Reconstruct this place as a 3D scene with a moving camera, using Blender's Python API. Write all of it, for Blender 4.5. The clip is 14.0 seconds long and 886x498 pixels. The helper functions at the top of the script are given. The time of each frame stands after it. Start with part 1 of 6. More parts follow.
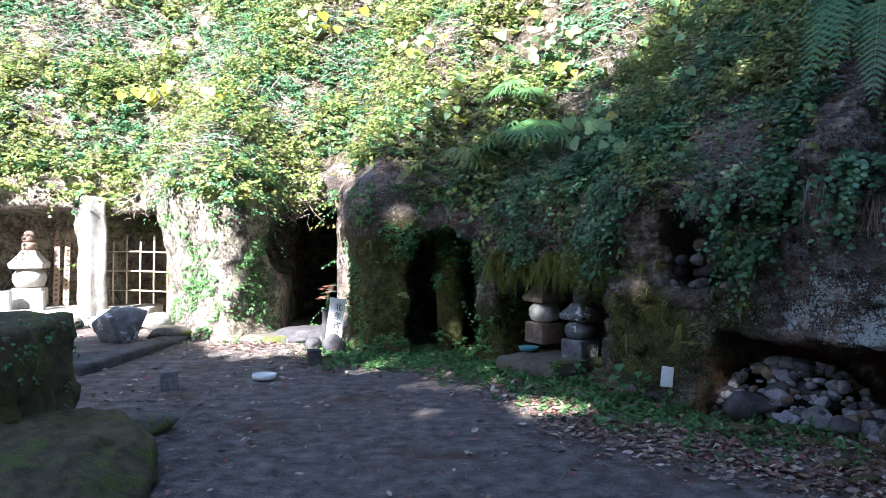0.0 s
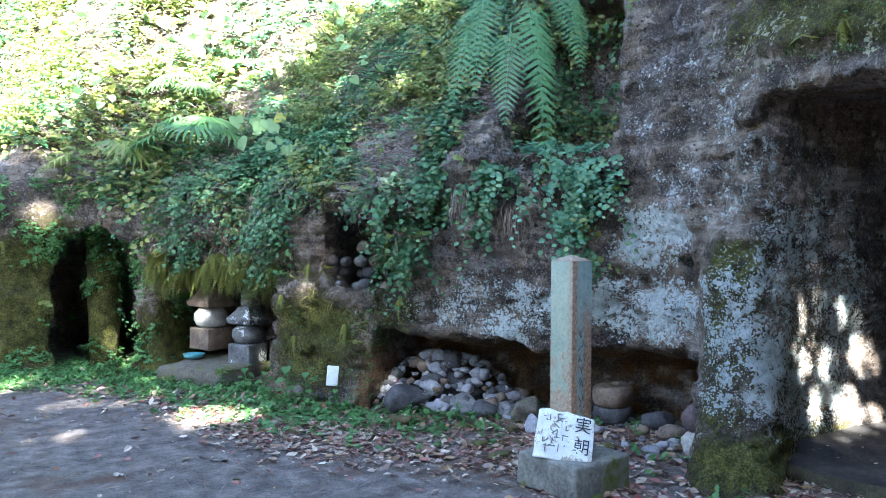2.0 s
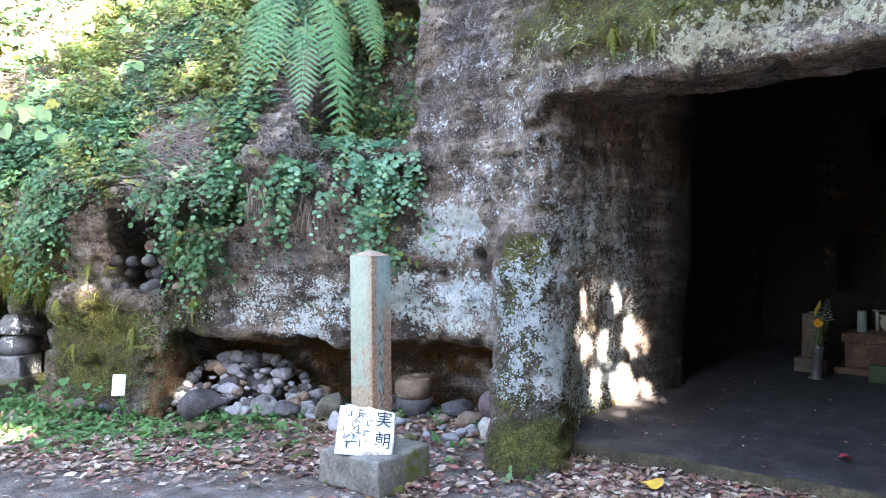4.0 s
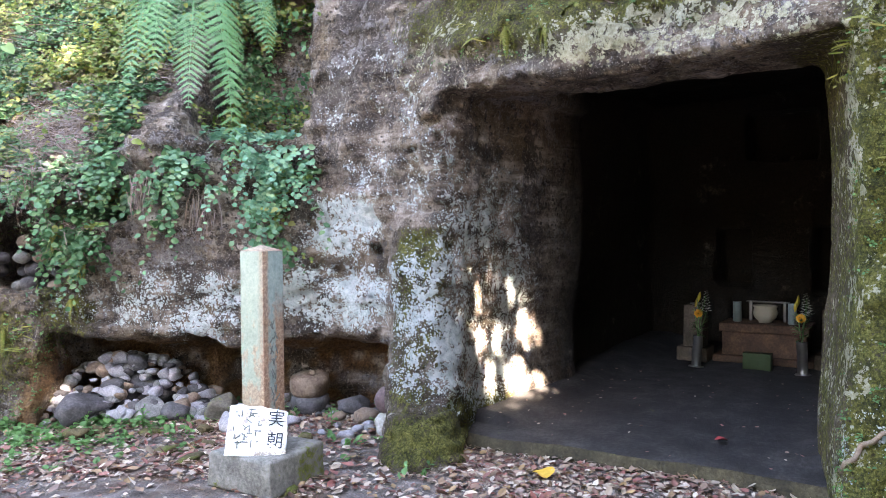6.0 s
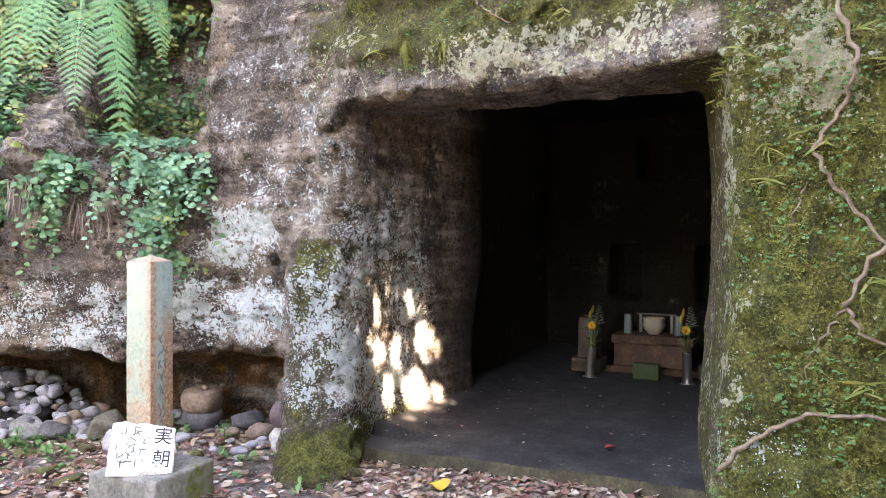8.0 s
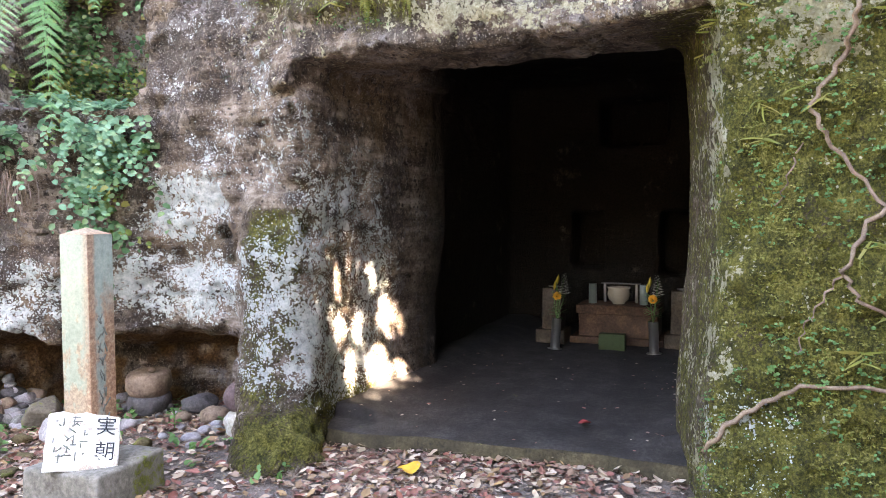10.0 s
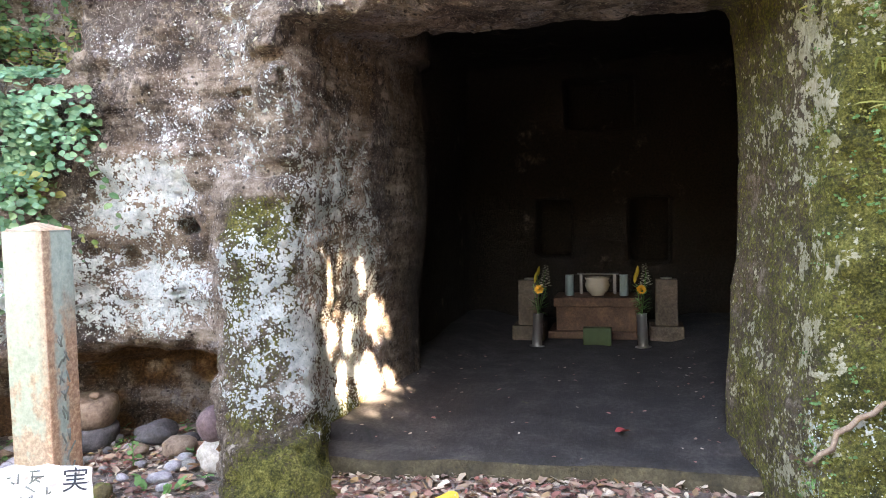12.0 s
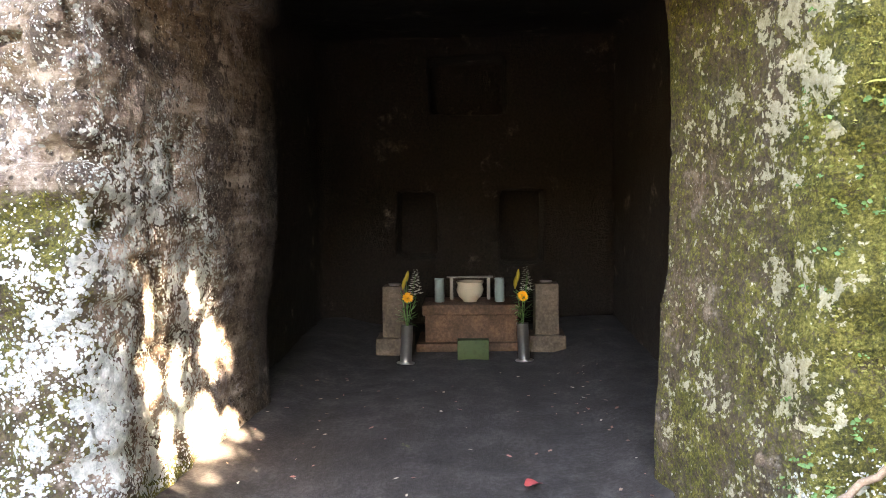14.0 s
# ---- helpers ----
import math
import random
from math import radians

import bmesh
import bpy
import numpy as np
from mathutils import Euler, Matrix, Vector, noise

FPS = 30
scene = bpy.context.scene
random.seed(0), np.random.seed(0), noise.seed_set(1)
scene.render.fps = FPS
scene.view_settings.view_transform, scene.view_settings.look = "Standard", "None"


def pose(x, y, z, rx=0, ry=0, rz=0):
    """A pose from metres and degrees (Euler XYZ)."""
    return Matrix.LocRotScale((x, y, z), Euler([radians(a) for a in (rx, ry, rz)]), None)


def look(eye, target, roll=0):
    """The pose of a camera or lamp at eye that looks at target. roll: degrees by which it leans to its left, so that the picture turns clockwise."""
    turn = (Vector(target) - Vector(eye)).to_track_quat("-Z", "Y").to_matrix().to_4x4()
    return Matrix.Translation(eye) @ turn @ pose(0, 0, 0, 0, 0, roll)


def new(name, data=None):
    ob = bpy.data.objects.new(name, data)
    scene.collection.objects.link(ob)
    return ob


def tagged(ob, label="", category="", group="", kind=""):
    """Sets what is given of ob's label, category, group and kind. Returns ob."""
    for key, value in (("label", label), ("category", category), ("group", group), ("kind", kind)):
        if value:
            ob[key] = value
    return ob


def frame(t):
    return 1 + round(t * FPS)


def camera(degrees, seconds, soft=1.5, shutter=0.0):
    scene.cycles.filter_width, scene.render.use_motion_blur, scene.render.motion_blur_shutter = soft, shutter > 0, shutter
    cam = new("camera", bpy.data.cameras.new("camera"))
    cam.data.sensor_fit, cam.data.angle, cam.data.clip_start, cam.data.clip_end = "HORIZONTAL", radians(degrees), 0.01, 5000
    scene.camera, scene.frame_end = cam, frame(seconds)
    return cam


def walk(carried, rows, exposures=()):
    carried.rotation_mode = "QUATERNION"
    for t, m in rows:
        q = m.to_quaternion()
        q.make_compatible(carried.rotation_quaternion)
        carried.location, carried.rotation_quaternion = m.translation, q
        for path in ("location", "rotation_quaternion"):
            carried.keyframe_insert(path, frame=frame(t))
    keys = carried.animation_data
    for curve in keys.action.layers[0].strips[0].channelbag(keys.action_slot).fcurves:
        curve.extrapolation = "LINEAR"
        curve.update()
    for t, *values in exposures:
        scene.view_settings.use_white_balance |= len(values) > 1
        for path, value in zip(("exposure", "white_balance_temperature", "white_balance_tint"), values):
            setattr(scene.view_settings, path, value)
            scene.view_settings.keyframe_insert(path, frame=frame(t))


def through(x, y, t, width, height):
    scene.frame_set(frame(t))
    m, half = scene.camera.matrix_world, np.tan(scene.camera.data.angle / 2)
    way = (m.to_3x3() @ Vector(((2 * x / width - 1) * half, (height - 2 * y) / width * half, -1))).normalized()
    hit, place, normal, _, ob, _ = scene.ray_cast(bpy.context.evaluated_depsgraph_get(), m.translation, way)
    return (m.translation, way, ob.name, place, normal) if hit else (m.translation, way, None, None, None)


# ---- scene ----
cam = camera(61.3, 14.0, soft=0.55)
METRES, EYE, TILT, LEAN, TURN = 2.7, 1.5, 0.0, 0.0, -9.2
ROWS = [
    (0.0, 0.0, 0.0, 0.0, 0.0, -0.71, -0.13),
    (0.5, 0.0012, 0.0006, -0.0002, -2.55, -0.71, -0.21),
    (1.0, 0.011, 0.0011, 0.001, -9.87, -0.47, -0.37),
    (1.5, 0.024, 0.0023, 0.0036, -18.52, -0.37, -0.45),
    (2.0, 0.0339, 0.0047, 0.003, -24.41, -0.5, -0.33),
    (2.5, 0.0406, 0.0049, 0.0028, -29.8, -0.7, 0.17),
    (3.0, 0.0472, 0.0051, 0.004, -33.74, -0.76, 0.42),
    (5.5, 0.0697, 0.0046, 0.0011, -44.81, -1.17, 0.44),
    (6.0, 0.073, 0.0032, 0.001, -46.74, -1.27, 0.48),
    (6.5, 0.0762, 0.0001, 0.0018, -48.52, -1.15, 0.27),
    (7.0, 0.077, -0.0055, 0.0033, -50.27, -0.7, 0.32),
    (7.5, 0.0783, -0.0109, 0.0039, -51.91, -0.39, 0.36),
    (8.0, 0.083, -0.0127, 0.0019, -53.92, -0.36, -0.19),
    (10.5, 0.1784, 0.157, -0.0097, -58.2, -2.92, 0.38),
    (11.0, 0.1946, 0.2529, -0.0133, -58.79, -3.46, 0.2),
    (11.5, 0.1911, 0.3618, -0.0088, -62.85, -3.26, 0.9),
    (12.0, 0.2422, 0.4476, -0.0183, -66.16, -3.12, 1.39),
    (12.5, 0.3213, 0.518, -0.0065, -69.84, -1.71, 1.23),
    (13.0, 0.3985, 0.5849, -0.0058, -73.58, -2.83, 0.73),
    (13.5, 0.4759, 0.6363, 0.003, -76.3, -2.86, 1.02),
    (14.0, 0.566, 0.6431, 0.0025, -78.74, -4.29, 0.9),
]
EXPOSURES = [(0.0, 2.8, 5600, 13), (0.8, 3.05, 5600, 10), (1.5, 3.9, 5600, 5), (2.0, 4.6, 5800, 5), (3.0, 5.25, 6400, 9), (6.0, 5.6, 7500, 17), (8.0, 5.8, 8500, 21), (11.0, 5.8, 8500, 19), (13.0, 6.42, 9300, 18), (14.0, 6.75, 9600, 18)]
walk(cam, [(t, pose(0, 0, EYE, TILT, LEAN, TURN) @ pose(METRES * x, METRES * y, METRES * z, 90 + pitch, roll, yaw)) for t, x, y, z, yaw, pitch, roll in ROWS],
     exposures=EXPOSURES)

# ---- world and sun ----
TO_SUN = Vector((-0.5, -0.62, 0.58)).normalized()
world = bpy.data.worlds.new("sky")
scene.world = world
world.use_nodes = True
sky = world.node_tree.nodes.new("ShaderNodeTexSky")
sky.sky_type, sky.sun_disc = "NISHITA", False
sky.sun_elevation = math.asin(TO_SUN.z)
sky.sun_rotation = math.atan2(TO_SUN.x, TO_SUN.y)
world.node_tree.links.new(sky.outputs[0], world.node_tree.nodes["Background"].inputs[0])
world.node_tree.nodes["Background"].inputs[1].default_value = 0.06
sun = new("sun", bpy.data.lights.new("sun", "SUN"))
sun.data.energy, sun.data.angle, sun.data.color = 5.0, radians(0.5), (1.0, 0.93, 0.82)
sun.matrix_world = look(TO_SUN * 40, (0, 0, 0))

# ---- materials ----
class Net:
    """A small writer of node materials."""

    def __init__(self, name, roughness=0.8):
        self.mat = bpy.data.materials.new(name)
        self.mat.use_nodes = True
        self.tree = self.mat.node_tree
        self.bsdf = self.tree.nodes["Principled BSDF"]
        self.bsdf.inputs["Roughness"].default_value = roughness
        self.bsdf.inputs["Specular IOR Level"].default_value = 0.3

    def node(self, kind, **values):
        n = self.tree.nodes.new(kind)
        for k, v in values.items():
            setattr(n, k, v)
        return n

    def put(self, value, socket):
        if isinstance(value, bpy.types.NodeSocket):
            self.tree.links.new(value, socket)
        elif isinstance(value, (tuple, list)) and len(value) == 3 and socket.type == "RGBA":
            socket.default_value = (*value, 1)
        else:
            socket.default_value = value

    def coords(self, local=False, scale=(1, 1, 1)):
        source = self.node("ShaderNodeTexCoord").outputs["Object"] if local else self.node("ShaderNodeNewGeometry").outputs["Position"]
        m = self.node("ShaderNodeMapping")
        self.put(source, m.inputs[0])
        m.inputs["Scale"].default_value = scale
        return m.outputs[0]

    def noise(self, scale, detail=4, rough=0.6, at=None, distortion=0.0):
        n = self.node("ShaderNodeTexNoise")
        n.inputs["Scale"].default_value, n.inputs["Detail"].default_value = scale, detail
        n.inputs["Roughness"].default_value, n.inputs["Distortion"].default_value = rough, distortion
        self.put(at or self.coords(), n.inputs["Vector"])
        return n.outputs["Fac"]

    def cells(self, scale, at=None, feature="F1"):
        n = self.node("ShaderNodeTexVoronoi", feature=feature)
        n.inputs["Scale"].default_value = scale
        self.put(at or self.coords(), n.inputs["Vector"])
        return n.outputs["Distance"]

    def warped(self, amount=0.02, scale=14, local=False):
        at = self.coords(local)
        n = self.node("ShaderNodeTexNoise")
        n.inputs["Scale"].default_value, n.inputs["Detail"].default_value = scale, 3
        self.put(at, n.inputs["Vector"])
        m = self.node("ShaderNodeVectorMath", operation="MULTIPLY_ADD")
        self.put(n.outputs["Color"], m.inputs[0])
        m.inputs[1].default_value = (amount, amount, amount)
        self.put(at, m.inputs[2])
        return m.outputs[0]

    def total(self, *terms):
        """Sum of (value, factor) pairs."""
        f = 0.0
        for v, k in terms:
            f = self.math("ADD", self.math("MULTIPLY", v, k), f)
        return f

    def spots(self, scale, density, at, soft=0.05):
        """Round specks that merge into patches as the density grows."""
        gap = self.math("SUBTRACT", self.cells(scale, at), self.math("MULTIPLY", density, 0.7))
        return self.step(gap, soft, -soft)

    def step(self, x, a, b):
        n = self.node("ShaderNodeMapRange", interpolation_type="SMOOTHSTEP")
        for i, v in enumerate((x, a, b)):
            self.put(v, n.inputs[i])
        return n.outputs[0]

    def math(self, op, a, b=0.0):
        n = self.node("ShaderNodeMath", operation=op)
        self.put(a, n.inputs[0])
        self.put(b, n.inputs[1])
        return n.outputs[0]

    def mix(self, f, a, b):
        n = self.node("ShaderNodeMix", data_type="RGBA")
        self.put(f, n.inputs[0])
        self.put(a, n.inputs[6])
        self.put(b, n.inputs[7])
        return n.outputs[2]

    def ramp(self, f, *stops):
        n = self.node("ShaderNodeValToRGB")
        while len(n.color_ramp.elements) < len(stops):
            n.color_ramp.elements.new(0.5)
        for e, (p, c) in zip(n.color_ramp.elements, stops):
            e.position, e.color = p, (*c, 1)
        self.put(f, n.inputs[0])
        return n.outputs[0]

    def attribute(self, name):
        return self.node("ShaderNodeAttribute", attribute_name=name).outputs["Fac"]

    def island(self):
        return self.node("ShaderNodeNewGeometry").outputs["Random Per Island"]

    def done(self, color, rough=None, height=None, strength=0.5, distance=0.02):
        self.put(color, self.bsdf.inputs["Base Color"])
        if rough is not None:
            self.put(rough, self.bsdf.inputs["Roughness"])
        if height is not None:
            b = self.node("ShaderNodeBump")
            b.inputs["Strength"].default_value, b.inputs["Distance"].default_value = strength, distance
            self.put(height, b.inputs["Height"])
            self.put(b.outputs[0], self.bsdf.inputs["Normal"])
        return self.mat


def rock_material():
    n = Net("tuff rock", 0.9)
    at = n.warped(0.025, 16)
    low, mid, small, fine, grit = n.noise(1.0, 5, 0.65), n.noise(4.5, 6, 0.7), n.noise(15, 5, 0.7), n.noise(42, 5, 0.75), n.noise(120, 3, 0.75)
    strata = n.noise(2.4, 5, 0.65, n.coords(scale=(0.5, 0.5, 4.5)))
    base = n.ramp(n.total((mid, 0.46), (strata, 0.38), (fine, 0.16)), (0.42, (0.05, 0.036, 0.03)), (0.475, (0.16, 0.12, 0.095)), (0.53, (0.31, 0.245, 0.2)), (0.59, (0.58, 0.49, 0.43)))
    # iron-brown seams, dark damp film, grey bloom
    base = n.mix(n.math("MULTIPLY", n.step(low, 0.5, 0.62), 0.6), base, n.ramp(fine, (0.32, (0.09, 0.058, 0.034)), (0.66, (0.3, 0.21, 0.13))))
    damp = n.step(n.total((n.noise(1.7, 6, 0.75, n.coords(scale=(1, 1, 0.35))), 0.7), (small, 0.3)), 0.5, 0.535)
    base = n.mix(n.math("MULTIPLY", damp, 0.75), base, n.ramp(fine, (0.32, (0.028, 0.022, 0.022)), (0.66, (0.11, 0.09, 0.085))))
    bloom = n.step(n.total((n.noise(2.6, 5, 0.7), 0.6), (small, 0.4)), 0.535, 0.565)
    base = n.mix(n.math("MULTIPLY", bloom, 0.45), base, n.ramp(fine, (0.35, (0.23, 0.205, 0.215)), (0.62, (0.56, 0.52, 0.53))))
    # sand grains, and pits with near-black shade painted in
    base = n.mix(n.math("MULTIPLY", n.step(n.noise(85, 2, 0.6), 0.6, 0.64), 0.6), base, (0.55, 0.49, 0.44))
    pit = n.spots(24, n.total((small, 1.3), (mid, 0.8), (1.0, -0.82)), at, 0.08)
    base = n.mix(n.math("MULTIPLY", pit, 0.8), base, (0.028, 0.022, 0.018))
    # bare earth under the overhang
    base = n.mix(n.attribute("soil"), base, n.ramp(n.total((mid, 0.4), (fine, 0.6)), (0.36, (0.035, 0.018, 0.009)), (0.5, (0.15, 0.078, 0.034)), (0.64, (0.32, 0.19, 0.09))))
    # moss in cushions, over brown humus
    tuft = n.noise(70, 4, 0.8)
    grow = n.total((n.attribute("moss"), 1.5), (n.noise(2.4, 5, 0.7), 1.5), (small, 1.2), (1.0, -1.62))
    humus = n.step(grow, 0.25, 0.55)
    base = n.mix(n.math("MULTIPLY", humus, 0.85), base, n.ramp(n.total((small, 0.4), (fine, 0.6)), (0.38, (0.022, 0.017, 0.009)), (0.5, (0.085, 0.066, 0.033)), (0.62, (0.2, 0.16, 0.085))))
    mo = n.step(n.total((grow, 1.0), (tuft, 1.1), (n.noise(30, 4, 0.75), 0.9), (1.0, -1.0)), 0.5, 0.85)
    moss = n.ramp(n.total((n.noise(9, 5, 0.75), 0.45), (tuft, 0.55)), (0.38, (0.022, 0.026, 0.007)), (0.47, (0.085, 0.088, 0.018)), (0.55, (0.2, 0.19, 0.042)), (0.65, (0.4, 0.37, 0.12)))
    base = n.mix(mo, base, moss)
    # pale yellow-grey crust
    crust = n.total((n.attribute("pale"), 1.2), (n.noise(3.6, 6, 0.7), 2.2), (small, 1.7), (fine, 1.0), (1.0, -2.86))
    pale = n.math("MAXIMUM", n.step(crust, 0.62, 0.72), n.spots(30, n.math("SUBTRACT", crust, 0.12), n.warped(0.05, 22), 0.07))
    base = n.mix(n.math("MULTIPLY", pale, 0.92), base, n.ramp(n.total((fine, 0.6), (mid, 0.4)), (0.36, (0.3, 0.27, 0.17)), (0.5, (0.53, 0.5, 0.35)), (0.62, (0.74, 0.71, 0.56))))
    # white lichen in specks and crusts
    dense = n.total((n.attribute("lichen"), 1.45), (n.noise(2.6, 6, 0.7), 2.7), (small, 1.7), (1.0, -2.8))
    li = n.math("MAXIMUM", n.spots(24, dense, n.warped(0.045, 24), 0.05), n.spots(64, n.math("ADD", dense, 0.08), at, 0.06))
    base = n.mix(n.math("MULTIPLY", li, 0.95), base, n.ramp(n.total((n.noise(28, 5, 0.7), 0.7), (grit, 0.3)), (0.36, (0.36, 0.42, 0.42)), (0.46, (0.62, 0.68, 0.67)), (0.58, (0.84, 0.87, 0.86))))
    # chamber walls darkened in colour to stand for the deep shade inside
    base = n.mix(n.math("MULTIPLY", n.attribute("cave_shade"), n.step(n.noise(2.5, 5, 0.7), 0.15, 0.42)), base, n.ramp(fine, (0.3, (0.011, 0.008, 0.006)), (0.7, (0.04, 0.028, 0.02))))
    height = n.total((mid, 1.2), (small, 1.1), (fine, 0.8), (grit, 0.3), (pit, -0.5), (n.math("MULTIPLY", mo, tuft), 1.0), (li, 0.12), (pale, 0.1))
    return n.done(base, 0.9, height, 1.0, 0.06)


def speckled(name, dark, mid, light, scale=9.0, rough=0.85, moss=0.0, strength=0.6, local=True, white=0.0):
    """Stone, earth and concrete: two scales of mottling with fine relief, and moss or lichen where wanted."""
    n = Net(name, rough)
    at = n.coords(local)
    a, b = n.noise(scale, 5, 0.65, at), n.noise(scale * 8, 4, 0.7, at)
    f = n.math("ADD", n.math("MULTIPLY", a, 0.65), n.math("MULTIPLY", b, 0.35))
    c = n.ramp(f, (0.33, dark), (0.5, mid), (0.68, light))
    c = n.mix(n.math("MULTIPLY", n.step(n.noise(scale * 0.3, 3, 0.6, at), 0.5, 0.7), 0.45), c, dark)
    if white:
        c = n.mix(n.step(n.math("ADD", n.noise(scale * 0.7, 6, 0.75, at), n.math("MULTIPLY", b, 0.25)), 0.78 - white, 0.84 - white), c, (0.6, 0.62, 0.6))
    if moss:
        m = n.step(n.noise(scale * 0.5, 6, 0.75, at), 0.72 - moss, 0.8 - moss)
        c = n.mix(m, c, n.ramp(b, (0.3, (0.03, 0.035, 0.008)), (0.6, (0.1, 0.115, 0.022)), (0.8, (0.2, 0.21, 0.05))))
    return n.done(c, rough, f, strength, 0.02)


def leaf_material(name, *colors, gloss=0.45, through=0.45):
    """Leaves: a colour for each leaf, and light that passes through."""
    n = Net(name, gloss)
    n.bsdf.inputs["Specular IOR Level"].default_value = 0.4
    steps = [(i / max(1, len(colors) - 1), c) for i, c in enumerate(colors)]
    c = n.ramp(n.island(), *steps)
    c = n.mix(n.math("MULTIPLY", n.noise(45, 3), 0.5), c, colors[0])
    n.put(c, n.bsdf.inputs["Base Color"])
    t = n.node("ShaderNodeBsdfTranslucent")
    n.put(c, t.inputs[0])
    m = n.node("ShaderNodeMixShader")
    m.inputs[0].default_value = through
    n.put(n.bsdf.outputs[0], m.inputs[1])
    n.put(t.outputs[0], m.inputs[2])
    n.put(m.outputs[0], n.tree.nodes["Material Output"].inputs[0])
    return n.mat


def plain(name, color, rough=0.5, metal=0.0, wear=0.15, scale=20.0):
    n = Net(name, rough)
    n.bsdf.inputs["Metallic"].default_value = metal
    at = n.coords(True)
    f = n.noise(scale, 5, 0.7, at)
    c = n.mix(n.math("MULTIPLY", n.step(f, 0.45, 0.75), wear * 3), color, tuple(v * 0.45 for v in color))
    return n.done(c, n.math("ADD", rough - 0.1, n.math("MULTIPLY", f, 0.2)), f, 0.12, 0.004)


ROCK = rock_material()
STONE_GREY = speckled("grey stone", (0.07, 0.068, 0.065), (0.17, 0.165, 0.16), (0.33, 0.32, 0.31), 8)
STONE_LIGHT = speckled("pale stone", (0.22, 0.2, 0.18), (0.4, 0.38, 0.35), (0.58, 0.56, 0.52), 7)
STONE_DARK = speckled("dark stone", (0.03, 0.028, 0.03), (0.075, 0.07, 0.075), (0.15, 0.14, 0.14), 7, moss=0.06)
STONE_MOSSY = speckled("mossy stone", (0.05, 0.045, 0.035), (0.12, 0.105, 0.085), (0.22, 0.2, 0.17), 6, moss=0.2)
STONE_LICHEN = speckled("stone with white lichen", (0.05, 0.05, 0.055), (0.13, 0.13, 0.135), (0.24, 0.24, 0.25), 6, white=0.1)
STONE_BROWN = speckled("brown stone", (0.09, 0.06, 0.045), (0.2, 0.145, 0.11), (0.34, 0.26, 0.2), 6)
MOSSY_BLOCK = speckled("moss-grown tuff", (0.035, 0.026, 0.014), (0.085, 0.067, 0.032), (0.16, 0.13, 0.07), 9, moss=0.21, local=False, strength=1.0)
MOSSY_STEP = speckled("mossy step face", (0.018, 0.014, 0.009), (0.048, 0.038, 0.02), (0.1, 0.08, 0.045), 7, moss=0.05, local=False, strength=1.0)
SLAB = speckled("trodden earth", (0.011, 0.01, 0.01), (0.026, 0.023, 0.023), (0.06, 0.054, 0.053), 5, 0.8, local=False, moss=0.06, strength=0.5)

# ---- cliff with its caves ----
def smooth(a, b, x):
    t = np.clip((x - a) / (b - a), 0, 1)
    return t * t * (3 - 2 * t)


HASH = np.random.RandomState(7).rand(64, 64, 64).astype(np.float32)


def value_noise(x, y, z):
    xi, yi, zi = np.floor(x).astype(int), np.floor(y).astype(int), np.floor(z).astype(int)
    fx, fy, fz = x - xi, y - yi, z - zi
    fx, fy, fz = (f * f * (3 - 2 * f) for f in (fx, fy, fz))
    total = 0
    for i in (0, 1):
        for j in (0, 1):
            for k in (0, 1):
                w = (fx if i else 1 - fx) * (fy if j else 1 - fy) * (fz if k else 1 - fz)
                total = total + w * HASH[(xi + i) % 64, (yi + j) % 64, (zi + k) % 64]
    return total - 0.5


def fractal(x, y, z, scale, octaves=3):
    total, amp = 0, 1.0
    for o in range(octaves):
        total = total + amp * value_noise(x * scale + 11.3 * o, y * scale + 5.1 * o, z * scale + 2.7 * o)
        scale, amp = scale * 2.03, amp * 0.5
    return total


# the foot of the cliff in plan, from beside the great cave round to the far end
FOOT = [(3.7, -9), (3.95, -3), (4.05, -1.0), (4.12, 0.3), (4.35, 1.6), (4.45, 2.9), (4.62, 3.3), (4.62, 4.2), (4.1, 4.75), (3.75, 5.3),
        (3.3, 5.95), (2.97, 6.9), (2.9, 7.5), (2.4, 8.45), (1.9, 9.1), (1.3, 9.6), (0.95, 9.65), (0.58, 9.75), (0.45, 10.4), (0.35, 11.4), (-0.1, 12.1), (-0.6, 12.2),
        (-0.95, 11.5), (-1.35, 11.05), (-1.9, 11.6), (-2.4, 12.7), (-3.2, 13.4), (-4.2, 13.3), (-6, 13.2), (-9, 12.5), (-14, 11)]
SOLID = FOOT + [(-14, 40), (30, 40), (30, -9)]


def plan_distance(x, y):
    """Metres inside the foot line, in plan."""
    best = np.full(x.shape, 1e9)
    for (ax, ay), (bx, by) in zip(FOOT, FOOT[1:]):
        dx, dy = bx - ax, by - ay
        t = np.clip(((x - ax) * dx + (y - ay) * dy) / (dx * dx + dy * dy), 0, 1)
        best = np.minimum(best, np.hypot(x - ax - t * dx, y - ay - t * dy))
    inside = np.zeros(x.shape, bool)
    for (ax, ay), (bx, by) in zip(SOLID, SOLID[1:] + SOLID[:1]):
        if ay != by:
            inside ^= ((ay > y) != (by > y)) & (x < (bx - ax) * (y - ay) / (by - ay) + ax)
    return np.where(inside, best, -best)


